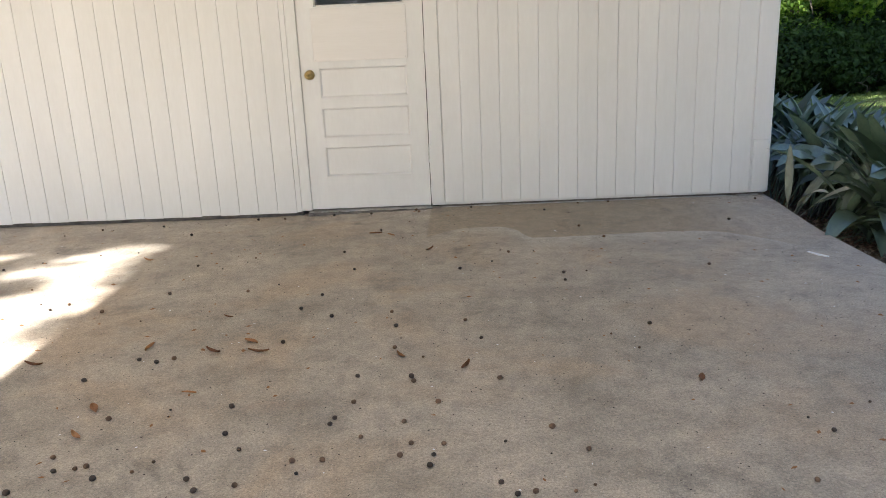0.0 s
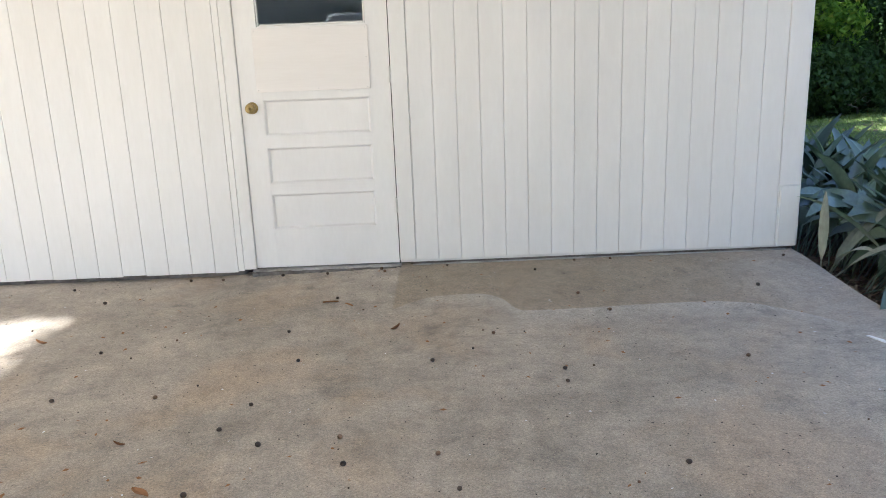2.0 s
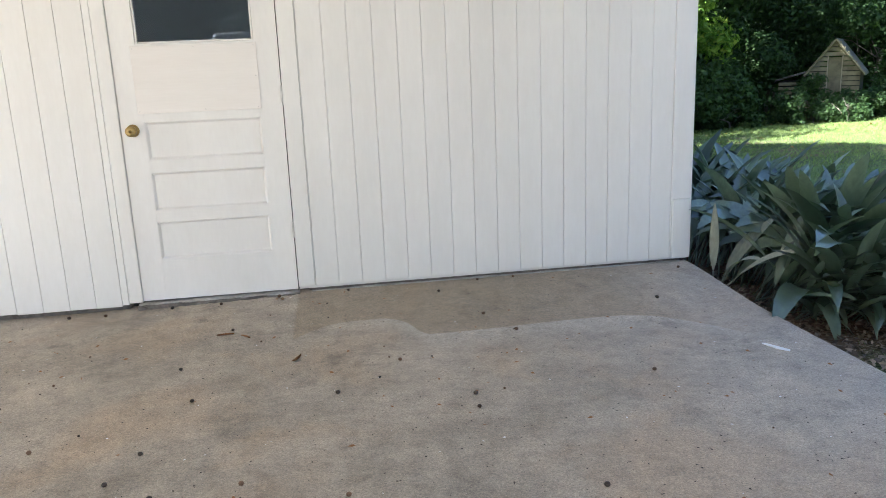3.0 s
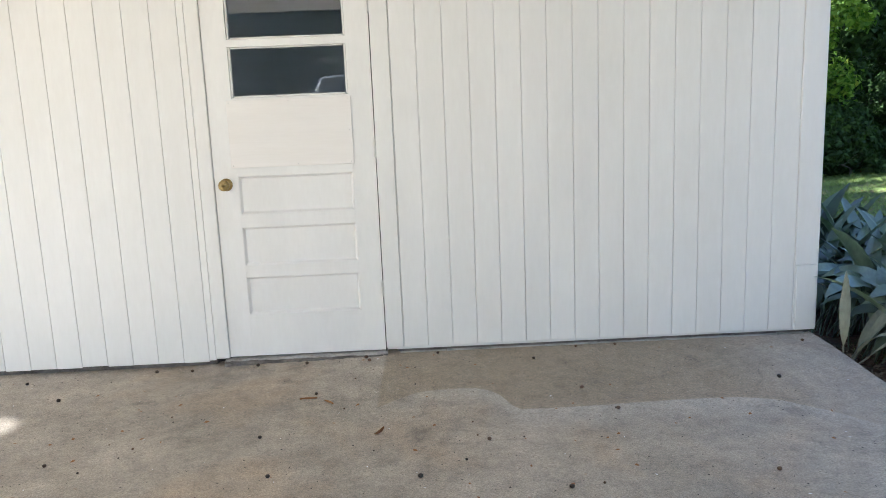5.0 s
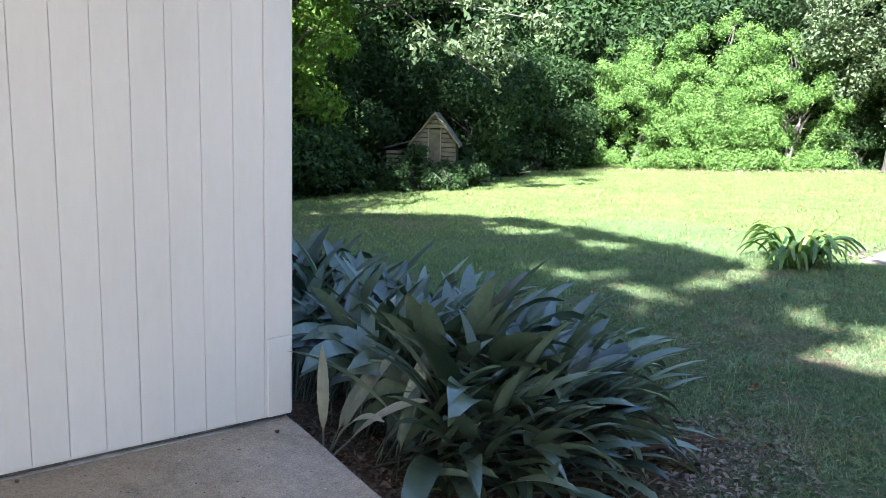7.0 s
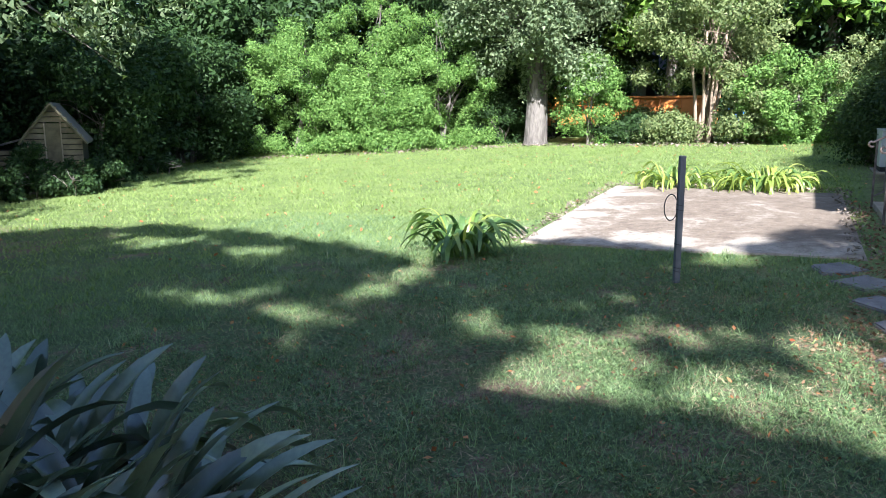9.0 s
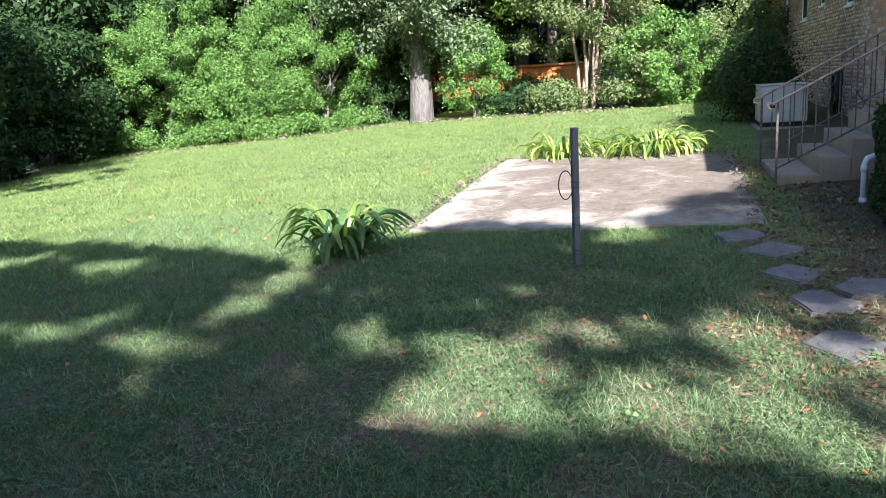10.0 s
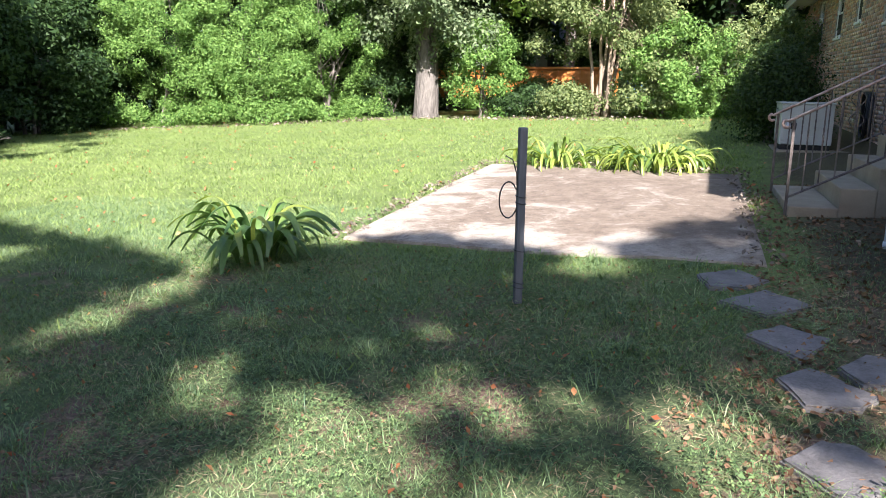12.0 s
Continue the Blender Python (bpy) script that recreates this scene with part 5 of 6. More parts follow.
# shade trees over and behind the carport: crowns of small clumps with openings that let the sun through
def opening(gaps, gx, gy):
    """How far a sun ray to this spot of ground passes through an opening, 0 to 1."""
    best = 0.0
    for cx, cy, a, b, deg, clear in gaps:
        c, sn = math.cos(radians(deg)), math.sin(radians(deg))
        m = 0.14 if clear > 0.9 else 0.1
        u, w = ((gx - cx) * c + (gy - cy) * sn) / (a + m), (-(gx - cx) * sn + (gy - cy) * c) / (b + m)
        best = max(best, clear * min(1.0, max(0.0, 1.35 - math.hypot(u, w)) / 0.4))
    return min(best, 0.95)


def clumps(n_, area, gaps, seed, base, r0, r1, h0=9.2, h1=11.4):
    rs = random.Random(seed)
    out = []
    while len(out) < n_:
        gx, gy = rs.uniform(*area[:2]), rs.uniform(*area[2:])
        wob = 0.35 * noise.noise(Vector((gx * 1.4, gy * 1.4, seed)))
        if base[2](gx + wob, gy) and rs.random() >= opening(gaps, gx + 0.3 * wob, gy):
            hh = rs.uniform(h0, h1)
            r_ = rs.uniform(r0, r1)
            out.append((gx - SUN_X * hh - base[0], gy - SUN_Y * hh - base[1], hh - 0.15, r_, r_, r_ * 0.8))
    return out


def lawn_shade(gx, gy):
    """The stretch of lawn that the crown shades."""
    ys = (2.6, 3.0, 3.6, 4.1, 4.6, 5.7, 6.3, 6.6, 6.8, 7.4, 8.3, 9.8, 11.8, 14.2, 15.2)
    xs = (11.0, 10.7, 11.0, 10.4, 10.2, 10.5, 9.9, 9.3, 8.6, 8.9, 9.4, 9.6, 9.8, 8.5, 6.5)
    return gx < np.interp(gy, ys, xs) - 0.1


gaps_far = [(8.73, 11.26, 0.77, 0.26, 73, 0.9), (8.59, 8.72, 0.6, 0.2, 67, 0.95), (8.25, 8.93, 0.54, 0.2, 75, 0.8), (6.8, 8.17, 0.5, 0.15, 83, 0.92), (7.0, 7.58, 0.31, 0.1, 64, 0.95), (6.73, 6.62, 0.39, 0.19, 52, 1.0), (7.9, 6.66, 0.88, 0.18, 5, 0.9), (6.2, 6.05, 0.34, 0.2, 76, 0.6), (9.05, 10.2, 0.5, 0.2, 80, 0.8)]
gaps_near = [(7.0, 5.03, 0.34, 0.22, 50, 1.0), (6.63, 5.29, 0.25, 0.16, 42, 0.6), (7.62, 5.4, 0.4, 0.19, 31, 0.55), (7.94, 4.55, 0.36, 0.22, 25, 0.6), (7.48, 4.82, 0.26, 0.2, 55, 0.5), (6.84, 4.16, 0.45, 0.36, 30, 1.0), (6.27, 3.79, 0.6, 0.28, 100, 0.88), (6.09, 4.5, 0.37, 0.22, 95, 0.9), (7.26, 3.78, 0.31, 0.24, 10, 0.85), (6.45, 3.14, 0.42, 0.26, 106, 0.95), (7.66, 3.04, 0.34, 0.2, 150, 0.97), (7.0, 2.85, 0.34, 0.24, 120, 0.97), (9.9, 4.03, 0.35, 0.24, 10, 0.7), (8.45, 3.6, 0.36, 0.26, 6, 0.5), (6.2, 2.75, 0.4, 0.25, 171, 1.0), (7.28, 5.54, 0.36, 0.2, 97, 0.4)]
shade = clumps(2100, (5.4, 11.2, 2.6, 15.2), gaps_far + gaps_near, 11, (-6.8, -4.2, lawn_shade), 0.11, 0.2)
# more unseen clumps, added to keep steps, hedge and stones in shade
for n_, gx0, gx1, gy0, gy1, r0, r1 in ((28, 4.2, 6.8, 9.0, 13.2, 0.4, 0.65), (56, 10.2, 13.2, 1.3, 2.95, 0.28, 0.45), (60, 8.3, 10.6, 0.9, 2.6, 0.3, 0.45), (12, 7.5, 8.6, 1.2, 2.1, 0.22, 0.32), (16, 9.9, 11.6, 2.7, 3.7, 0.22, 0.36)):
    rs = random.Random(int(gx0 * 100 + gy0 * 10))
    for _ in range(n_):
        hh = rs.uniform(9.2, 11.4)
        r_ = rs.uniform(r0, r1)
        shade.append((rs.uniform(gx0, gx1) - SUN_X * hh + 6.8, rs.uniform(gy0, gy1) - SUN_Y * hh + 4.2, hh - 0.15, r_, r_, r_ * 0.8))
tree("shade_tree", "tall shade tree behind the carport", "tree", -6.8, -4.2, shade, 76000, 0.19, OAK, BARK, 8.5, 0.3, 181, "shade trees", limb=0.12)
gaps_slab = [(-2.95, 4.95, 0.22, 0.1, 20, 1.0), (-2.47, 4.62, 0.4, 0.1, 26, 0.7), (-1.85, 4.36, 0.3, 0.13, 60, 1.0), (-2.5, 4.03, 0.4, 0.08, 25, 0.6), (-1.85, 3.74, 0.28, 0.08, 55, 0.95), (-1.8, 3.36, 0.24, 0.09, 35, 0.95), (-2.3, 3.1, 0.5, 0.12, 25, 0.9)]
tree("shade_tree", "tall shade tree beside the driveway", "tree", -14.0, 0.3, [(q[0], q[1] + 0.3, *q[2:]) for q in blobs_in(R(182), 74, 3.8, 2.2, 1.8, 9.5, 0.5, 0.85)] + clumps(420, (-4.6, -1.2, 3.05, 5.4), gaps_slab, 12, (-14.0, 0.3, lambda gx, gy: gy > 3.1 + 0.2 * (gx + 1.7)), 0.09, 0.15, 9.0, 10.2), 30000, 0.19, OAK, BARK, 8.0, 0.3, 182, "shade trees", limb=0.12)
# out-of-view crown added only to dim the sky light on the steps
tree("shade_tree", "unseen tree added behind the brick house to block sky light", "tree", 9.5, -10.0, [(b[0] + 0.5, b[1] + 6.3, *b[2:]) for b in blobs_in(R(183), 50, 4.0, 2.4, 1.8, 7.6, 0.5, 0.95)], 14000, 0.24, OAK, BARK, 6.0, 0.3, 183, "shade trees")
for x, y, k in ((-12.0, -30.0, 0), (-5.0, -31.0, 2), (2.0, -30.0, 0), (9.0, -31.0, 2), (-18.0, -26.0, 2), (-22.0, -14.0, 0), (-23.0, -4.0, 2), (-20.0, 6.0, 0)):
    tree("woodland_tree", "tall green woodland tree across the drive", "tree", x, y, None, 0, 0, None, None, 0, 0, 0, "woodland trees", share=pat[k], turn=rt.uniform(0, 360), scale=rt.uniform(1.0, 1.3))


# ---- hut and distance ----
def hut():
    x, y = 12.86, 18.7
    z = ground_z(x, y)
    h = thing("garden_hut", "small weathered shingled hut with a gable roof in the trees", "hut", m=pose(x, y, z, 0, 0, -40))
    w, wall_h, peak, dep = 1.15, 1.2, 1.95, 1.7
    rng = random.Random(13)
    zc, k = 0.0, 0
    while zc < peak - 0.1:
        half = w / 2 if zc < wall_h else (w / 2) * (peak - zc) / (peak - wall_h)
        for a, b in ((-half, -0.17), (0.17, half)) if 0.0 < zc < 1.55 else ((-half, half),):
            if b - a > 0.05:
                bm = bmesh.new()
                vs = [bm.verts.new(p) for p in ((a, -0.045, zc), (b, -0.045, zc), (b, -0.016, zc + 0.1), (a, -0.016, zc + 0.1), (a, 0.0, zc), (b, 0.0, zc), (b, 0.0, zc + 0.1), (a, 0.0, zc + 0.1))]
                for f in ((0, 1, 2, 3), (5, 4, 7, 6), (4, 5, 1, 0), (3, 2, 6, 7), (4, 0, 3, 7), (1, 5, 6, 2)):
                    bm.faces.new([vs[i] for i in f])
                part("siding_course", bm, HUT_WOOD, h)
        zc += 0.12
        k += 1
    # near-black body puts the shadow gaps between siding courses into its colour
    part("body", box(-w / 2 + 0.01, w / 2 - 0.01, 0.002, dep, -0.1, wall_h), DARK, h)
    for s in (-1, 1):
        bm = bmesh.new()
        p = [(0, -0.12, peak + 0.03), (0, dep + 0.1, peak + 0.03), (s * (w / 2 + 0.10), dep + 0.1, wall_h - 0.08), (s * (w / 2 + 0.10), -0.12, wall_h - 0.08)]
        lo = [bm.verts.new((a, b, c - 0.05)) for a, b, c in p]
        hi = [bm.verts.new(q) for q in p]
        bm.faces.new(hi); bm.faces.new(lo[::-1])
        for i in range(4):
            bm.faces.new((lo[i], lo[(i + 1) % 4], hi[(i + 1) % 4], hi[i]))
        bmesh.ops.recalc_face_normals(bm, faces=bm.faces[:])
        part("roof_slope", bm, SHINGLE, h)
        part("barge_board", tube([(0, -0.13, peak + 0.0), (s * (w / 2 + 0.10), -0.13, wall_h - 0.11)], 0.03, 4), HUT_WOOD, h)
    d = part("door", box(-0.15, 0.15, -0.012, 0.0, 0.02, 1.53, 0.004), HUT_WOOD, h, "narrow grey hut door")
    for a in ((-0.175, -0.15), (0.15, 0.175)):
        part("door_trim", box(a[0], a[1], -0.035, 0.0, 0.0, 1.56, 0.003), STEP, h)
    # near-black here as well, for the shade between the wing's courses
    wing = part("side_wing", box(-w / 2 - 0.75, -w / 2 - 0.02, 0.5, dep, -0.1, 0.95, 0.01), DARK, h, "low lean-to wing")
    for k in range(8):
        bm = box(-w / 2 - 0.76, -w / 2 - 0.03, 0.46 + rng.uniform(0, 0.008), 0.498, 0.02 + 0.117 * k, 0.105 + 0.117 * k, 0.004)
        part("siding_course", bm, HUT_WOOD, wing)
    bm = bmesh.new()
    p = [(-w / 2 - 0.84, 0.40, 0.955), (-w / 2 - 0.012, 0.40, 1.19), (-w / 2 - 0.012, dep + 0.05, 1.19), (-w / 2 - 0.84, dep + 0.05, 0.955)]
    lo = [bm.verts.new(q) for q in p]
    hi = [bm.verts.new((q[0], q[1], q[2] + 0.04)) for q in p]
    bm.faces.new(lo[::-1]); bm.faces.new(hi)
    for i in range(4):
        bm.faces.new((lo[i], lo[(i + 1) % 4], hi[(i + 1) % 4], hi[i]))
    part("lean_to_roof", bm, SHINGLE, wing)


def far_things():
    z = ground_z(31, 11)
    d = thing("dumpster", "long orange steel container behind the shrubs", "container", m=pose(31.2, 11.2, z))
    part("body", box(-1.1, 1.1, -3.0, 3.2, 0.35, 1.35, 0.03), ORANGE, d)
    for k in range(9):
        part("rib", box(-1.17, -1.101, -2.9 + k * 0.74, -2.82 + k * 0.74, 0.36, 1.33, 0.01), ORANGE, d)
    part("top_rim", box(-1.18, 1.18, -3.06, 3.26, 1.352, 1.43, 0.01), ORANGE, d)
    for s in (-2.6, 2.7):
        part("skid", box(-1.0, 1.0, s - 0.1, s + 0.1, -0.05, 0.349), DARK, d)
    b = thing("blue_barrel", "blue plastic barrel among the shrubs", "barrel", m=pose(30.0, 7.2, ground_z(30, 7.2)))
    prof = [(0.0, 0.26), (0.05, 0.29), (0.3, 0.30), (0.32, 0.31), (0.34, 0.30), (0.6, 0.30), (0.62, 0.31), (0.64, 0.30), (0.86, 0.29), (0.9, 0.26)]
    part("drum", tube([(0, 0, a) for a, r in prof], [r for a, r in prof], 18), BLUE, b, smooth=True)
    part("stand", box(-0.3, 0.3, -0.3, 0.3, -0.1, 0.0), DARK, b)
    n = thing("neighbour_house", "pale house with grey roof glimpsed through the trees", "house", m=pose(42, 9, ground_z(42, 9), 0, 0, 8))
    part("wall", box(-3, 3, -6, 6, -0.2, 2.6, 0.02), WHITE, n)
    rb = bmesh.new()
    vs = [rb.verts.new(p) for p in ((-3.5, -6.5, 2.602), (3.5, -6.5, 2.602), (3.5, 6.5, 2.602), (-3.5, 6.5, 2.602), (0, -6.5, 4.3), (0, 6.5, 4.3))]
    for f in ((0, 1, 4), (2, 3, 5), (0, 4, 5, 3), (1, 2, 5, 4), (3, 2, 1, 0)):
        rb.faces.new([vs[i] for i in f])
    part("roof", rb, SHINGLE, n)
    for yy in (-3.5, 0.0, 3.5):
        w = part("window", box(-3.05, -3.001, yy - 0.5, yy + 0.5, 0.9, 2.0, 0.005), ROOM, n)
        part("window_frame", box(-3.07, -3.051, yy - 0.56, yy + 0.56, 2.001, 2.07), WHITE, w)


hut()
far_things()


def car():
    """A pale SUV on the drive, seen only as a reflection in the door's pane."""
    x, y = -2.5, -19.5
    c = thing("parked_car", "silver-white estate car parked on the drive", "car", m=pose(x, y, 0.975, -3.1))
    CARP = plain("silver_car_paint", (0.55, 0.57, 0.60), (0.64, 0.66, 0.69), 2, 0.25, 0.2, 0.02)
    prof = [(2.3, 0.35), (2.35, 0.75), (2.2, 0.98), (1.1, 1.10), (0.35, 1.66), (-1.6, 1.70), (-2.2, 1.15), (-2.3, 0.5), (-2.25, 0.32)]
    def hull(w0, sc, pts):
        bm = bmesh.new()
        a = [bm.verts.new((-w0 * (0.80 if z > 1.2 else 1.0), yy, z)) for yy, z in pts]
        b = [bm.verts.new((w0 * (0.80 if z > 1.2 else 1.0), yy, z)) for yy, z in pts]
        bm.faces.new(a); bm.faces.new(b[::-1])
        for i in range(len(pts)):
            j = (i + 1) % len(pts)
            bm.faces.new((a[i], b[i], b[j], a[j]))
        bmesh.ops.recalc_face_normals(bm, faces=bm.faces[:])
        bmesh.ops.bevel(bm, geom=bm.edges[:], offset=0.05, segments=2, affect="EDGES")
        return bm
    part("body", hull(0.90, 1, prof), CARP, c, smooth=True)
    ws = bmesh.new()
    vs = [ws.verts.new(p) for p in ((-0.74, 1.13, 1.14), (0.74, 1.13, 1.14), (0.62, 0.46, 1.61), (-0.62, 0.46, 1.61))]
    ws.faces.new(vs)
    ex = bmesh.ops.extrude_face_region(ws, geom=ws.faces[:])
    bmesh.ops.translate(ws, verts=[v for v in ex["geom"] if isinstance(v, bmesh.types.BMVert)], vec=(0, 0.025, 0.03))
    part("windscreen", ws, RUBBER, c, "dark windscreen")
    for s in (-1, 1):
        part("mirror", box(s * 0.92, s * 1.10, 0.85, 0.97, 1.10, 1.26, 0.03, seg=2), CARP, c)
        part("headlight", box(s * 0.55, s * 0.85, 2.22, 2.34, 0.78, 0.92, 0.02), PVC, c)
        for yy in (1.45, -1.4):
            w = part("wheel", tube([(s * 0.70, yy, 0.34), (s * 0.72, yy, 0.34), (s * 0.90, yy, 0.34), (s * 0.92, yy, 0.34)], [0.30, 0.34, 0.34, 0.30], 20), RUBBER, c)
            part("rim", tube([(s * 0.921, yy, 0.34), (s * 0.93, yy, 0.34)], [0.21, 0.19], 16), AC_PAINT, w)
    part("grille", box(-0.45, 0.45, 2.30, 2.37, 0.62, 0.86, 0.01), RUBBER, c)
    part("bumper", box(-0.85, 0.85, 2.28, 2.42, 0.38, 0.58, 0.03), CARP, c)


car()


# ---- small things on the slab ----
def nuts():
    spots_a = [(-2.30, 4.96), (-1.87, 3.37), (-1.81, 3.44), (-1.59, 3.31), (-2.51, 4.11), (-1.32, 2.53), (-1.09, 2.21), (-1.16, 1.97), (-1.12, 1.89), (-1.06, 1.90), (-1.03, 1.91), (-0.98, 1.84), (-1.20, 1.78), (-0.66, 1.76), (-0.55, 1.78), (-0.59, 1.98), (-0.69, 2.27), (-0.63, 2.84), (-0.63, 3.25), (-0.47, 3.13), (-0.95, 3.54), (-1.36, 4.04), (-0.56, 3.44), (-1.35, 3.55), (-0.45, 3.85), (-0.55, 4.21), (-0.37, 4.65), (-0.20, 3.16), (-0.17, 2.98), (-0.16, 2.74), (-0.28, 2.48), (-0.27, 2.27), (-0.32, 2.16), (-0.33, 2.12), (-0.22, 2.03), (-0.08, 2.46), (-0.07, 2.42), (-0.09, 2.12), (-0.09, 1.91), (-0.06, 1.98)]
    spots_b = [(-0.32, 1.90), (-0.41, 1.90), (-0.70, 1.82), (-1.18, 2.71), (-1.10, 2.68), (-1.04, 2.71), (-0.66, 2.08), (0.04, 1.97), (0.01, 1.91), (0.0, 1.85), (0.02, 2.25), (0.20, 1.75), (0.29, 1.70), (0.24, 1.69), (0.38, 2.05), (0.47, 1.91), (1.22, 1.97), (1.05, 1.71), (0.19, 2.81), (0.13, 3.02), (0.24, 2.42), (0.90, 2.90), (1.41, 3.70), (0.64, 3.53), (0.65, 3.65), (0.12, 3.79), (0.40, 4.08), (0.88, 4.57), (0.99, 4.33), (0.71, 4.95), (0.22, 5.10), (-0.14, 5.04), (-0.16, 5.09), (0.96, 5.10), (1.17, 5.10), (2.15, 5.02), (1.82, 4.58), (-0.47, 5.06), (-0.73, 5.08), (-1.89, 4.99), (-1.62, 4.74), (-1.26, 5.08), (-1.07, 5.06)]
    rng = random.Random(77)
    shapes = []
    for k in range(5):
        bm = bmesh.new()
        bmesh.ops.create_icosphere(bm, subdivisions=2, radius=0.0088)
        for v in bm.verts:
            q = v.co.normalized()
            v.co *= 1 + 0.16 * noise.noise(q * 2.3 + Vector((k, 0, 0)))
            v.co.z *= 0.86
            if v.co.z > 0.0062:
                v.co.z = 0.0062 + 0.3 * (v.co.z - 0.0062)
        me = mesh_of("nut", bm, NUT if k < 3 else NUT_TAN)
        me.shade_smooth()
        shapes.append(me)
    extra = [(rng.uniform(-2.6, 0.6), rng.uniform(1.5, 5.0)) for _ in range(46)] + [(rng.uniform(0.3, 2.1), rng.uniform(1.2, 4.4)) for _ in range(10)]
    for k, (x, y) in enumerate(spots_a + spots_b + extra):
        s = rng.uniform(0.85, 1.25) if k < len(spots_a) + len(spots_b) else rng.uniform(0.35, 0.7)
        ob = new("nut", rng.choice(shapes))
        ob.matrix_basis = pose(x, y, slab_z(x, y) + 0.0066 * s, rng.uniform(-10, 10), rng.uniform(-10, 10), rng.uniform(0, 360)) @ Matrix.Diagonal((s, s, s, 1))
        tagged(ob, "small dark dried nut lying on the concrete", "nut", "fallen nuts on the slab")


def slab_leaves():
    rng = random.Random(78)
    shapes = []
    for k in range(4):
        bm = bmesh.new()
        rows = []
        for i in range(7):
            t = i / 6
            w = 0.011 * math.sin(math.pi * (0.05 + 0.9 * t)) * (1 + 0.3 * (k == 2))
            rows.append([bm.verts.new(((t - 0.5) * 0.085, s * w, 0.003 + 0.006 * abs(s) + 0.010 * (t - 0.5) ** 2 * 4 * (k % 2))) for s in (-1, 0, 1)])
        for a, b in zip(rows, rows[1:]):
            for j in range(2):
                bm.faces.new((a[j], a[j + 1], b[j + 1], b[j]))
        shapes.append(mesh_of("fallen_leaf", bm, DRY_LEAF))
    spots = [(-0.95, 3.18), (-0.77, 2.87), (-0.90, 2.77), (-0.71, 2.75), (-1.19, 2.85), (-0.13, 2.66), (0.12, 2.54), (0.95, 2.37), (-0.88, 2.40), (-1.15, 2.10), (-1.18, 2.30), (-1.60, 2.70), (-0.40, 4.60), (-0.30, 4.55), (-1.70, 4.2), (-0.05, 4.2)]
    for x, y in spots:
        ob = new("fallen_leaf", rng.choice(shapes))
        s = rng.uniform(0.6, 1.1)
        ob.matrix_basis = pose(x, y, slab_z(x, y), 0, 0, rng.uniform(0, 360)) @ Matrix.Diagonal((s, s, s, 1))
        tagged(ob, "curled dry brown leaf on the concrete", "leaf", "dry leaves on the slab")
    chip = prism([(1.985, 3.862), (1.998, 3.858), (2.03, 3.80), (2.055, 3.757), (2.047, 3.75), (2.012, 3.79)], 0.0, 0.006, 0.0015)
    solo("paint_chip", chip, PVC, "pale sliver of peeled paint on the concrete", "debris")


nuts()
slab_leaves()


def dried_leaves():
    """Long dead leaves and twigs on the mulch before the bed."""
    rng = random.Random(77)
    for k, (x, y, ang, ln, w) in enumerate(((3.78, 4.22, -15, 0.42, 0.05), (3.95, 4.42, 35, 0.34, 0.06), (3.55, 4.18, 70, 0.30, 0.04), (4.02, 4.15, -40, 0.26, 0.035), (3.35, 4.12, 20, 0.28, 0.035))):
        bm = bmesh.new()
        rows = []
        for i in range(9):
            t = i / 8
            ww = w * (math.sin(math.pi * (0.06 + 0.88 * t)) ** 0.6) * 0.5
            rows.append([bm.verts.new(((t - 0.5) * ln, s * ww + 0.02 * math.sin(3 * t + k), 0.018 + 0.35 * ww * abs(s) + 0.03 * math.sin(math.pi * t) * (k % 2) + rng.uniform(-0.003, 0.003))) for s in (-1, 0, 1)])
        for r0, r1 in zip(rows, rows[1:]):
            for j in range(2):
                bm.faces.new((r0[j], r0[j + 1], r1[j + 1], r1[j]))
        ob = new("dried_leaf", mesh_of("dried_leaf", bm, DRY_LEAF))
        ob.matrix_basis = pose(x, y, ground_z(x, y), 0, 0, ang)
        tagged(ob, "long curled dead brown leaf on the mulch", "leaf", "dead leaves on the mulch")
    for k in range(9):
        x, y = rng.uniform(3.1, 4.2), rng.uniform(3.95, 4.4)
        ln, ang = rng.uniform(0.12, 0.3), rng.uniform(0, 180)
        bm = tube([(-ln / 2, 0, 0.012), (0, rng.uniform(-0.02, 0.02), 0.016), (ln / 2, 0, 0.012)], [0.004, 0.004, 0.002], 5)
        ob = new("twig", mesh_of("twig", bm, BARK))
        ob.matrix_basis = pose(x, y, ground_z(x, y), 0, 0, ang)
        tagged(ob, "thin dry brown twig on the mulch", "twig", "twigs on the mulch")


dried_leaves()


# ---- grass and litter ----
def in_poly_mask(x, y):
    """True where grass grows."""
    on_patio = (x > 9.95) & (x < 14.6 + 0.2 * (y - 3)) & (y > 2.85 + 0.095 * (x - 10)) & (y < 6.35 + 0.09 * (x - 10))
    slab = (x < CORNER_X + 0.1)
    house = (y < 1.9 + 0.09 * (x - 8))
    stone = np.zeros(x.shape, bool)
    for poly in STONES:
        cx, cy = sum(p[0] for p in poly) / len(poly), sum(p[1] for p in poly) / len(poly)
        stone |= np.hypot(x - cx, y - cy) < 0.17
    return ~(on_patio | slab | house | stone)


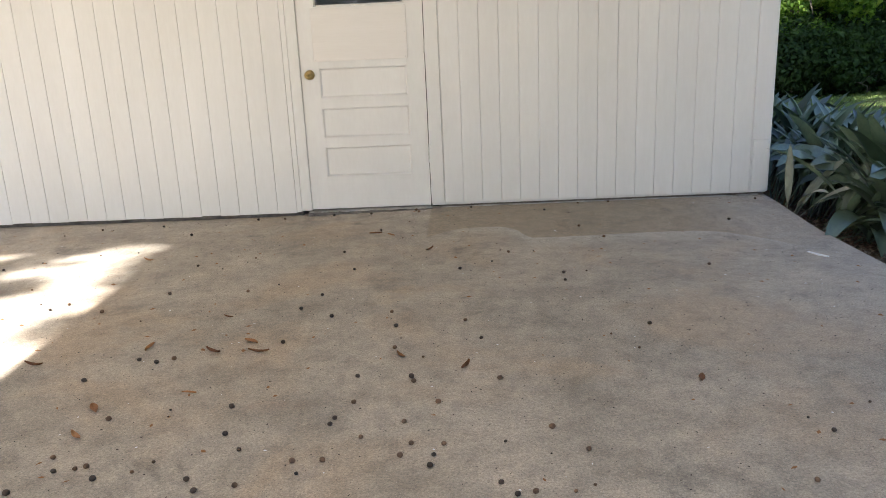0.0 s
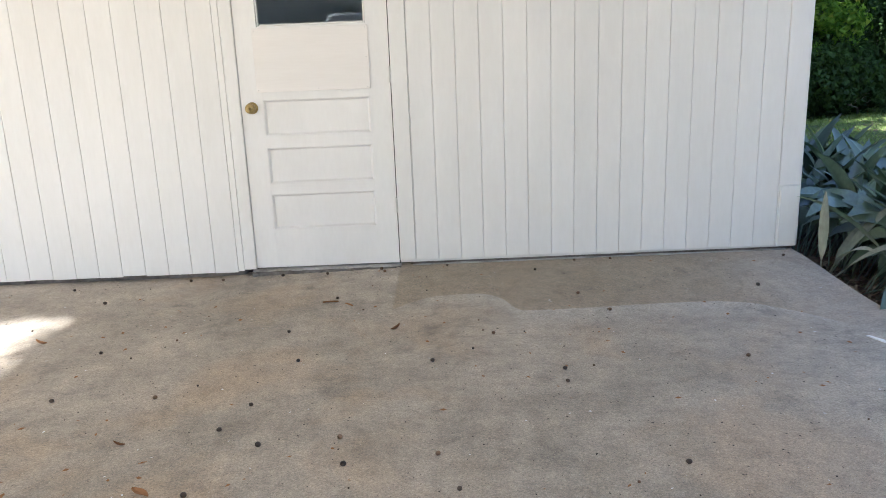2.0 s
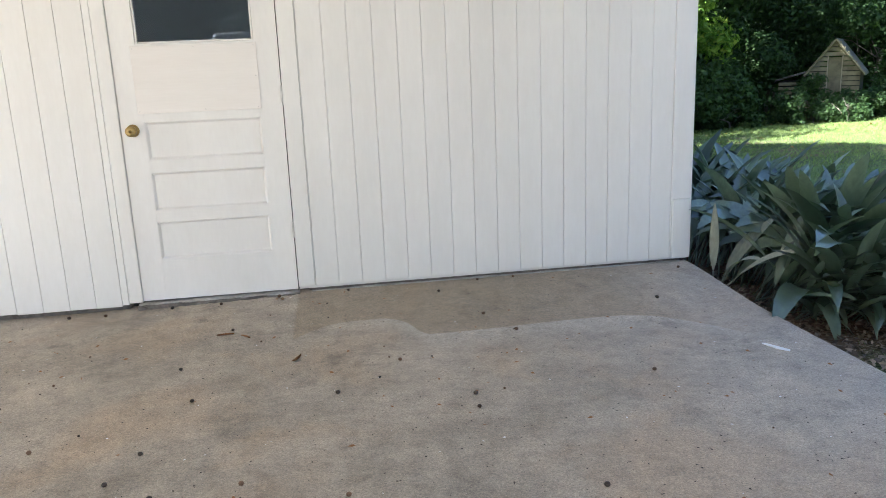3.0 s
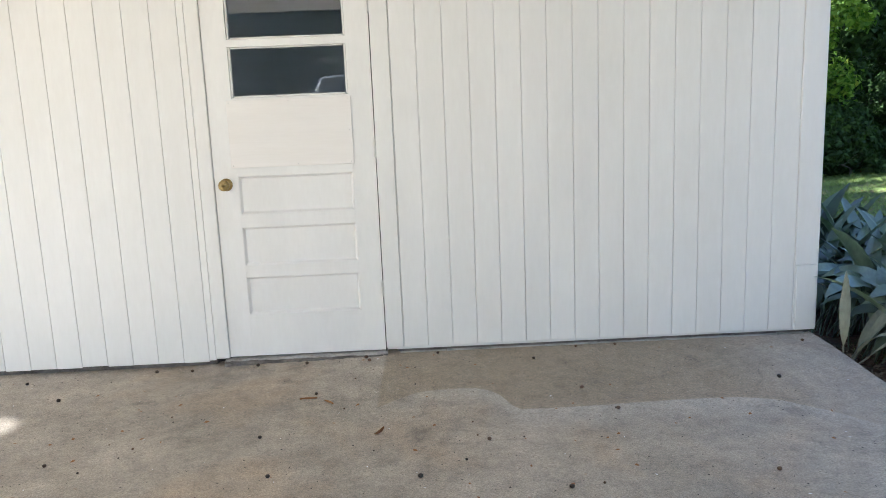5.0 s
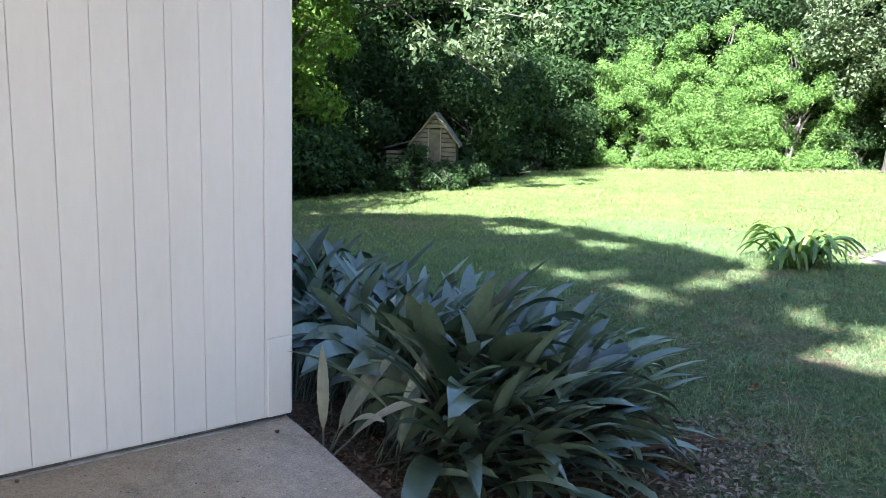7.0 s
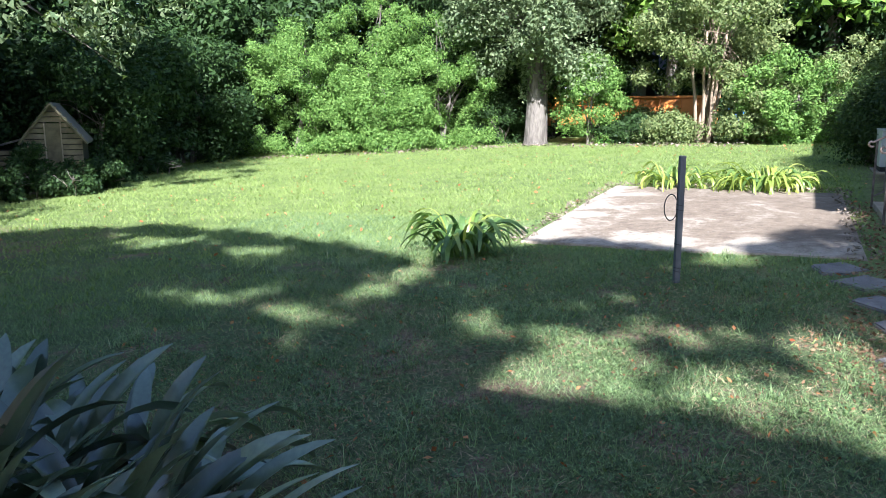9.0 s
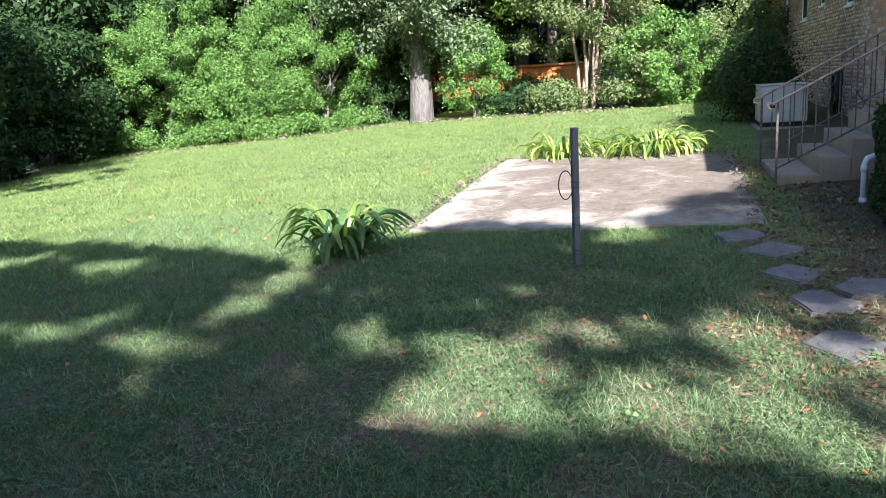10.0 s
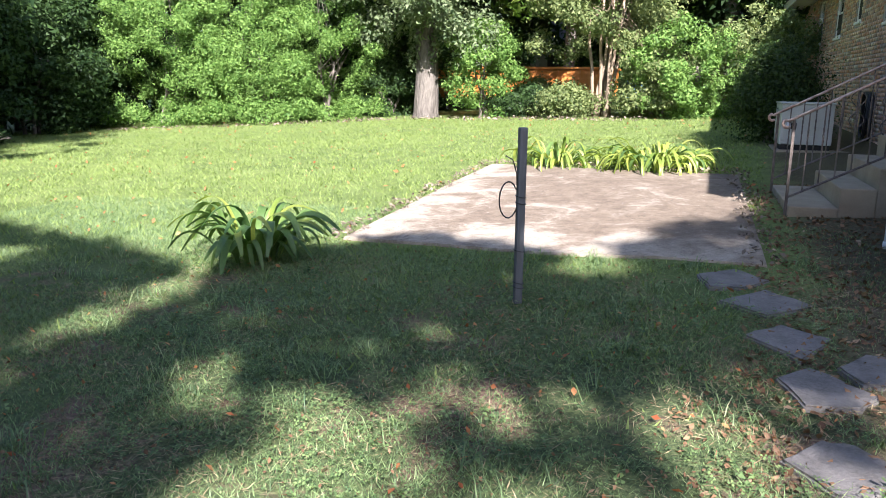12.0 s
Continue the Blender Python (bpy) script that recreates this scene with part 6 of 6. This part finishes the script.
def grass(name, x0, x1, y0, y1, count, height, width, seed, bare, label, fade=False, mat=None):
    rng = np.random.RandomState(seed)
    x, y = rng.uniform(x0, x1, count), rng.uniform(y0, y1, count)
    patch = np.array([noise.noise(Vector((a * 0.9, b * 0.9, 3.0))) + 0.6 * noise.noise(Vector((a * 2.7, b * 2.7, 9.0))) for a, b in zip(x, y)])
    keep = in_poly_mask(x, y) & (patch > bare + rng.normal(0, 0.15, count))
    near_slab = (x < 4.2) & (y > 3.9) & (rng.random(count) < 0.9)
    by_house = (y < 2.75 + 0.06 * (x - 8)) & (rng.random(count) < 0.72)
    keep &= ~near_slab & ~by_house
    if fade:
        keep &= np.maximum((x - 7.0) / 4.5, (y - 6.0) / 4.5) > rng.random(count)
    x, y, patch = x[keep], y[keep], patch[keep]
    n = len(x)
    z = terrain(x, y) - 0.006
    h = height * rng.uniform(0.5, 1.3, n) * (1 + 0.5 * np.clip(patch, -0.5, 1.0))
    a = rng.uniform(0, 2 * np.pi, n)
    b = rng.uniform(0, 2 * np.pi, n)
    ln = rng.uniform(0.4, 1.4, n) * h
    w = width * rng.uniform(0.6, 1.3, n)
    p0 = np.stack([x - np.cos(a) * w / 2, y - np.sin(a) * w / 2, z], -1)
    p1 = np.stack([x + np.cos(a) * w / 2, y + np.sin(a) * w / 2, z], -1)
    p2 = np.stack([x + np.cos(b) * ln, y + np.sin(b) * ln, z + h], -1)
    v = np.stack([p0, p1, p2], 1).reshape(-1, 3)
    solo(name, mesh_np(name, v, np.arange(n * 3).reshape(-1, 3), mat or GRASS), None, label, "grass", kind="stuff")


def scatter(name, count, x0, x1, y0, y1, size, mat, seed, label, cat, lift=0.01, tilt=0.35, clump=0.0, region=None, slim=0.5):
    rng = np.random.RandomState(seed)
    x, y = rng.uniform(x0, x1, count), rng.uniform(y0, y1, count)
    keep = in_poly_mask(x, y) if region is None else region(x, y)
    if clump:
        pt = np.array([noise.noise(Vector((a * 1.1, b * 1.1, 20.0 + seed))) for a, b in zip(x, y)])
        keep &= pt > clump + rng.normal(0, 0.12, count)
    x, y = x[keep], y[keep]
    n = len(x)
    c = np.stack([x, y, terrain(x, y) + lift * rng.uniform(0.3, 1.4, n)], -1)
    nrm = rng.normal(size=(n, 3)) * tilt + np.array([0, 0, 1.0])
    nrm /= np.linalg.norm(nrm, axis=1)[:, None]
    t = np.cross(nrm, rng.normal(size=(n, 3)))
    t /= np.linalg.norm(t, axis=1)[:, None]
    s = np.cross(nrm, t)
    ln = (size * rng.uniform(0.5, 1.4, n))[:, None]
    wd = ln * rng.uniform(0.6, 1.4, n)[:, None] * slim
    v = np.stack([c - t * ln / 2, c + s * wd / 2 + nrm * wd * 0.15, c + t * ln / 2, c - s * wd / 2 + nrm * wd * 0.15], 1).reshape(-1, 3)
    solo(name, mesh_np(name, v, np.arange(n * 4).reshape(-1, 4), mat), None, label, cat, kind="stuff")


def tufts(name, count, x0, x1, y0, y1, seed, label, spots=()):
    """Clumps of longer, leaning blades."""
    rng = np.random.RandomState(seed)
    cx, cy = rng.uniform(x0, x1, count), rng.uniform(y0, y1, count)
    cx, cy = np.concatenate([cx, [q[0] for q in spots]]), np.concatenate([cy, [q[1] for q in spots]])
    keep = in_poly_mask(cx, cy) & ~((cx < 4.2) & (cy > 4.2))
    cx, cy = cx[keep], cy[keep]
    per = 46
    big = rng.uniform(0.6, 1.35, len(cx)).repeat(per)
    n = len(cx) * per
    d, e = rng.uniform(0, 2 * np.pi, n), rng.normal(0, 0.05, (n, 2)) * big[:, None]
    x, y = cx.repeat(per) + e[:, 0], cy.repeat(per) + e[:, 1]
    z = terrain(x, y) - 0.006
    h = rng.uniform(0.03, 0.085, n) * big
    ln = rng.uniform(0.5, 1.8, n) * h
    w = 0.0045 * rng.uniform(0.6, 1.3, n)
    side = np.stack([-np.sin(d) * w / 2, np.cos(d) * w / 2, np.zeros(n)], -1)
    base = np.stack([x, y, z], -1)
    knee = base + np.stack([np.cos(d) * ln * 0.4, np.sin(d) * ln * 0.4, h * 0.75], -1)
    tip = base + np.stack([np.cos(d) * ln * 1.2, np.sin(d) * ln * 1.2, h * rng.uniform(0.75, 1.1, n)], -1)
    v = np.stack([base - side, base + side, knee + side * 0.8, knee - side * 0.8, tip], 1).reshape(-1, 3)
    k = np.arange(n)[:, None] * 5
    f = np.concatenate([k + np.array([[0, 1, 2]]), k + np.array([[0, 2, 3]]), k + np.array([[3, 2, 4]])])
    solo(name, mesh_np(name, v, f, GRASS_NEAR), None, label, "grass", kind="stuff")


def clover(name, count, x0, x1, y0, y1, size, seed, label, clump):
    """Three rounded leaflets on each plant."""
    rng = np.random.RandomState(seed)
    x, y = rng.uniform(x0, x1, count), rng.uniform(y0, y1, count)
    pt = np.array([noise.noise(Vector((a * 1.1, b * 1.1, 40.0 + seed))) + 0.5 * noise.noise(Vector((a * 3.1, b * 3.1, 4.0))) for a, b in zip(x, y)])
    keep = in_poly_mask(x, y) & (pt > clump + rng.normal(0, 0.15, count)) & ~((x < 4.0) & (y > 4.2)) & (y > 2.5 + 0.06 * (x - 8))
    x, y = x[keep], y[keep]
    n = len(x)
    z = terrain(x, y) + rng.uniform(0.012, 0.05, n)
    a0 = rng.uniform(0, 2 * np.pi, n)
    ln = size * rng.uniform(0.6, 1.4, n)
    tx, ty = rng.normal(0, 0.35, n), rng.normal(0, 0.35, n)
    quads = []
    for k in range(3):
        a = a0 + k * 2.094
        pts = []
        for r_, off in ((0.05, 0.0), (0.75, 0.48), (1.0, 0.0), (0.75, -0.48)):
            px, py = np.cos(a + off) * ln * r_, np.sin(a + off) * ln * r_
            pts.append(np.stack([x + px, y + py, z + px * tx + py * ty + (0.12 * ln if off else 0.0)], -1))
        quads.append(np.stack(pts, 1))
    v = np.stack(quads, 1).reshape(-1, 3)
    solo(name, mesh_np(name, v, np.arange(n * 12).reshape(-1, 4), WEED), None, label, "weeds", kind="stuff")


grass("lawn_grass", 2.6, 11.5, 1.9, 10.8, 430000, 0.034, 0.0048, 201, -0.34, "short patchy lawn grass in dappled shade", mat=GRASS_NEAR)
grass("far_lawn_grass", 6.0, 27.5, 3.0, 24.0, 190000, 0.05, 0.016, 202, -0.75, "sunlit mown lawn", True)
tufts("grass_tufts", 230, 4.2, 10.2, 2.4, 8.5, 203, "longer grass tufts scattered in the lawn", [(9.8 + 0.06 * q, 4.0 + 0.05 * (q % 3)) for q in range(5)] + [(8.5 + 0.09 * q, 3.6 + 0.06 * (q % 2)) for q in range(5)] + [(9.2 + 0.13 * math.cos(q), 6.5 + 0.16 * math.sin(q)) for q in range(8)])
clover("clover", 56000, 3.8, 9.6, 2.4, 7.4, 0.0115, 211, "low clover and weeds among the grass", 0.06)
clover("broad_weeds", 1500, 4.0, 9.2, 2.4, 6.6, 0.024, 218, "broader-leaved weeds in the shaded grass", 0.05)
scatter("thatch", 40000, 4.0, 9.5, 2.3, 7.5, 0.05, STRAW, 219, "dry straw-coloured thatch between the grass", "thatch", 0.018, 0.35, clump=-0.1, slim=0.06)
scatter("bed_mulch", 13000, 2.4, 5.4, 3.2, 5.6, 0.034, LITTER, 212, "brown mulch and dry leaf bits by the plant bed", "mulch", 0.012, 0.4, region=lambda x, y: (x > CORNER_X + 0.1) & (x < 4.3 + 0.3 * np.sin(y * 5)))
scatter("stone_litter", 1100, 6.4, 8.3, 2.2, 3.2, 0.03, BROWN_LITTER, 224, "reddish brown leaves gathered round the stepping stones", "leaf litter", 0.02, 0.5, clump=-0.05)
scatter("house_litter", 5500, 6.8, 14.0, 1.2, 3.2, 0.045, BROWN_LITTER, 213, "dry leaf litter along the stepping stones", "leaf litter", 0.012, 0.5, region=lambda x, y: (y < 2.95 + 0.05 * (x - 8)) & ~((x > 10) & (y > 2.85 + 0.095 * (x - 10))))
scatter("lawn_litter", 800, 7.5, 26.0, 3.0, 22.0, 0.06, RED_LITTER, 214, "scattered reddish fallen leaves on the lawn", "fallen leaves", 0.045, 0.5)
scatter("near_leaves", 420, 4.4, 9.0, 2.4, 7.5, 0.035, RED_LITTER, 216, "few reddish leaves in the shaded grass", "fallen leaves", 0.03, 0.5)
scatter("near_litter", 4000, 4.5, 10.0, 2.2, 6.5, 0.02, BROWN_LITTER, 215, "bits of dry leaf in the grass", "fallen leaves", 0.03, 0.6)
scatter("patio_edge_litter", 14000, 9.8, 15.7, 2.7, 7.0, 0.045, LITTER, 217, "dry leaves gathered along the patio's edges", "leaf litter", 0.06, 0.5, region=lambda x, y: ((np.abs(y - 6.36 - 0.095 * (x - 10)) < 0.10 + 0.05 * np.sin(x * 5)) & (x > 9.95) & (x < 15.4)) | ((np.abs(x - 14.78 - 0.19 * (y - 3.3)) < 0.16) & (y > 3.2) & (y < 6.9)) | ((np.abs(y - 2.9 - 0.09 * (x - 10)) < 0.10 + 0.05 * np.sin(x * 7)) & (x > 10) & (x < 14.7)))
scatter("wood_edge_litter", 5200, 20.0, 26.6, 6.0, 21.0, 0.09, LITTER, 220, "brown leaf litter along the foot of the woods", "leaf litter", 0.06, 0.5, region=lambda x, y: np.abs(x - np.interp(y, (6.0, 9.0, 13.0, 16.0, 18.5, 21.0), (24.6, 25.2, 25.6, 23.9, 22.4, 21.6))) < 0.55)


def slab_bits(name, count, size, mat, seed, label):
    """Crumbs of husk, bark and paint on the slab."""
    rng = np.random.RandomState(seed)
    x, y = rng.uniform(-3.2, 2.15, count), rng.uniform(1.2, 5.08, count)
    z = np.array([slab_z(a, b) for a, b in zip(x, y)]) + 0.0015
    a, ln = rng.uniform(0, 2 * np.pi, count), size * rng.uniform(0.4, 1.6, count)
    wd = ln * rng.uniform(0.2, 0.7, count)
    ux, uy = np.cos(a), np.sin(a)
    pts = [np.stack([x + ux * p * ln - uy * q * wd, y + uy * p * ln + ux * q * wd, z + h * wd], -1) for p, q, h in ((-0.5, 0, 0), (0, -0.5, 0), (0.5, 0, 0), (0, 0.5, 0), (0, 0, 0.4))]
    v = np.stack(pts, 1).reshape(-1, 3)
    k = np.arange(count)[:, None] * 5
    f = np.concatenate([k + np.array([q]) for q in ((0, 1, 4), (1, 2, 4), (2, 3, 4), (3, 0, 4))])
    solo(name, mesh_np(name, v, f, mat), None, label, "debris", kind="stuff")


slab_bits("husk_crumbs", 2600, 0.0075, NUT, 221, "dark crumbs of husk and bark on the concrete")
slab_bits("paint_flakes", 220, 0.009, PVC, 222, "pale paint flakes on the concrete")
slab_bits("leaf_crumbs", 240, 0.02, DRY_LEAF, 223, "brown crumbs of dry leaf on the concrete")
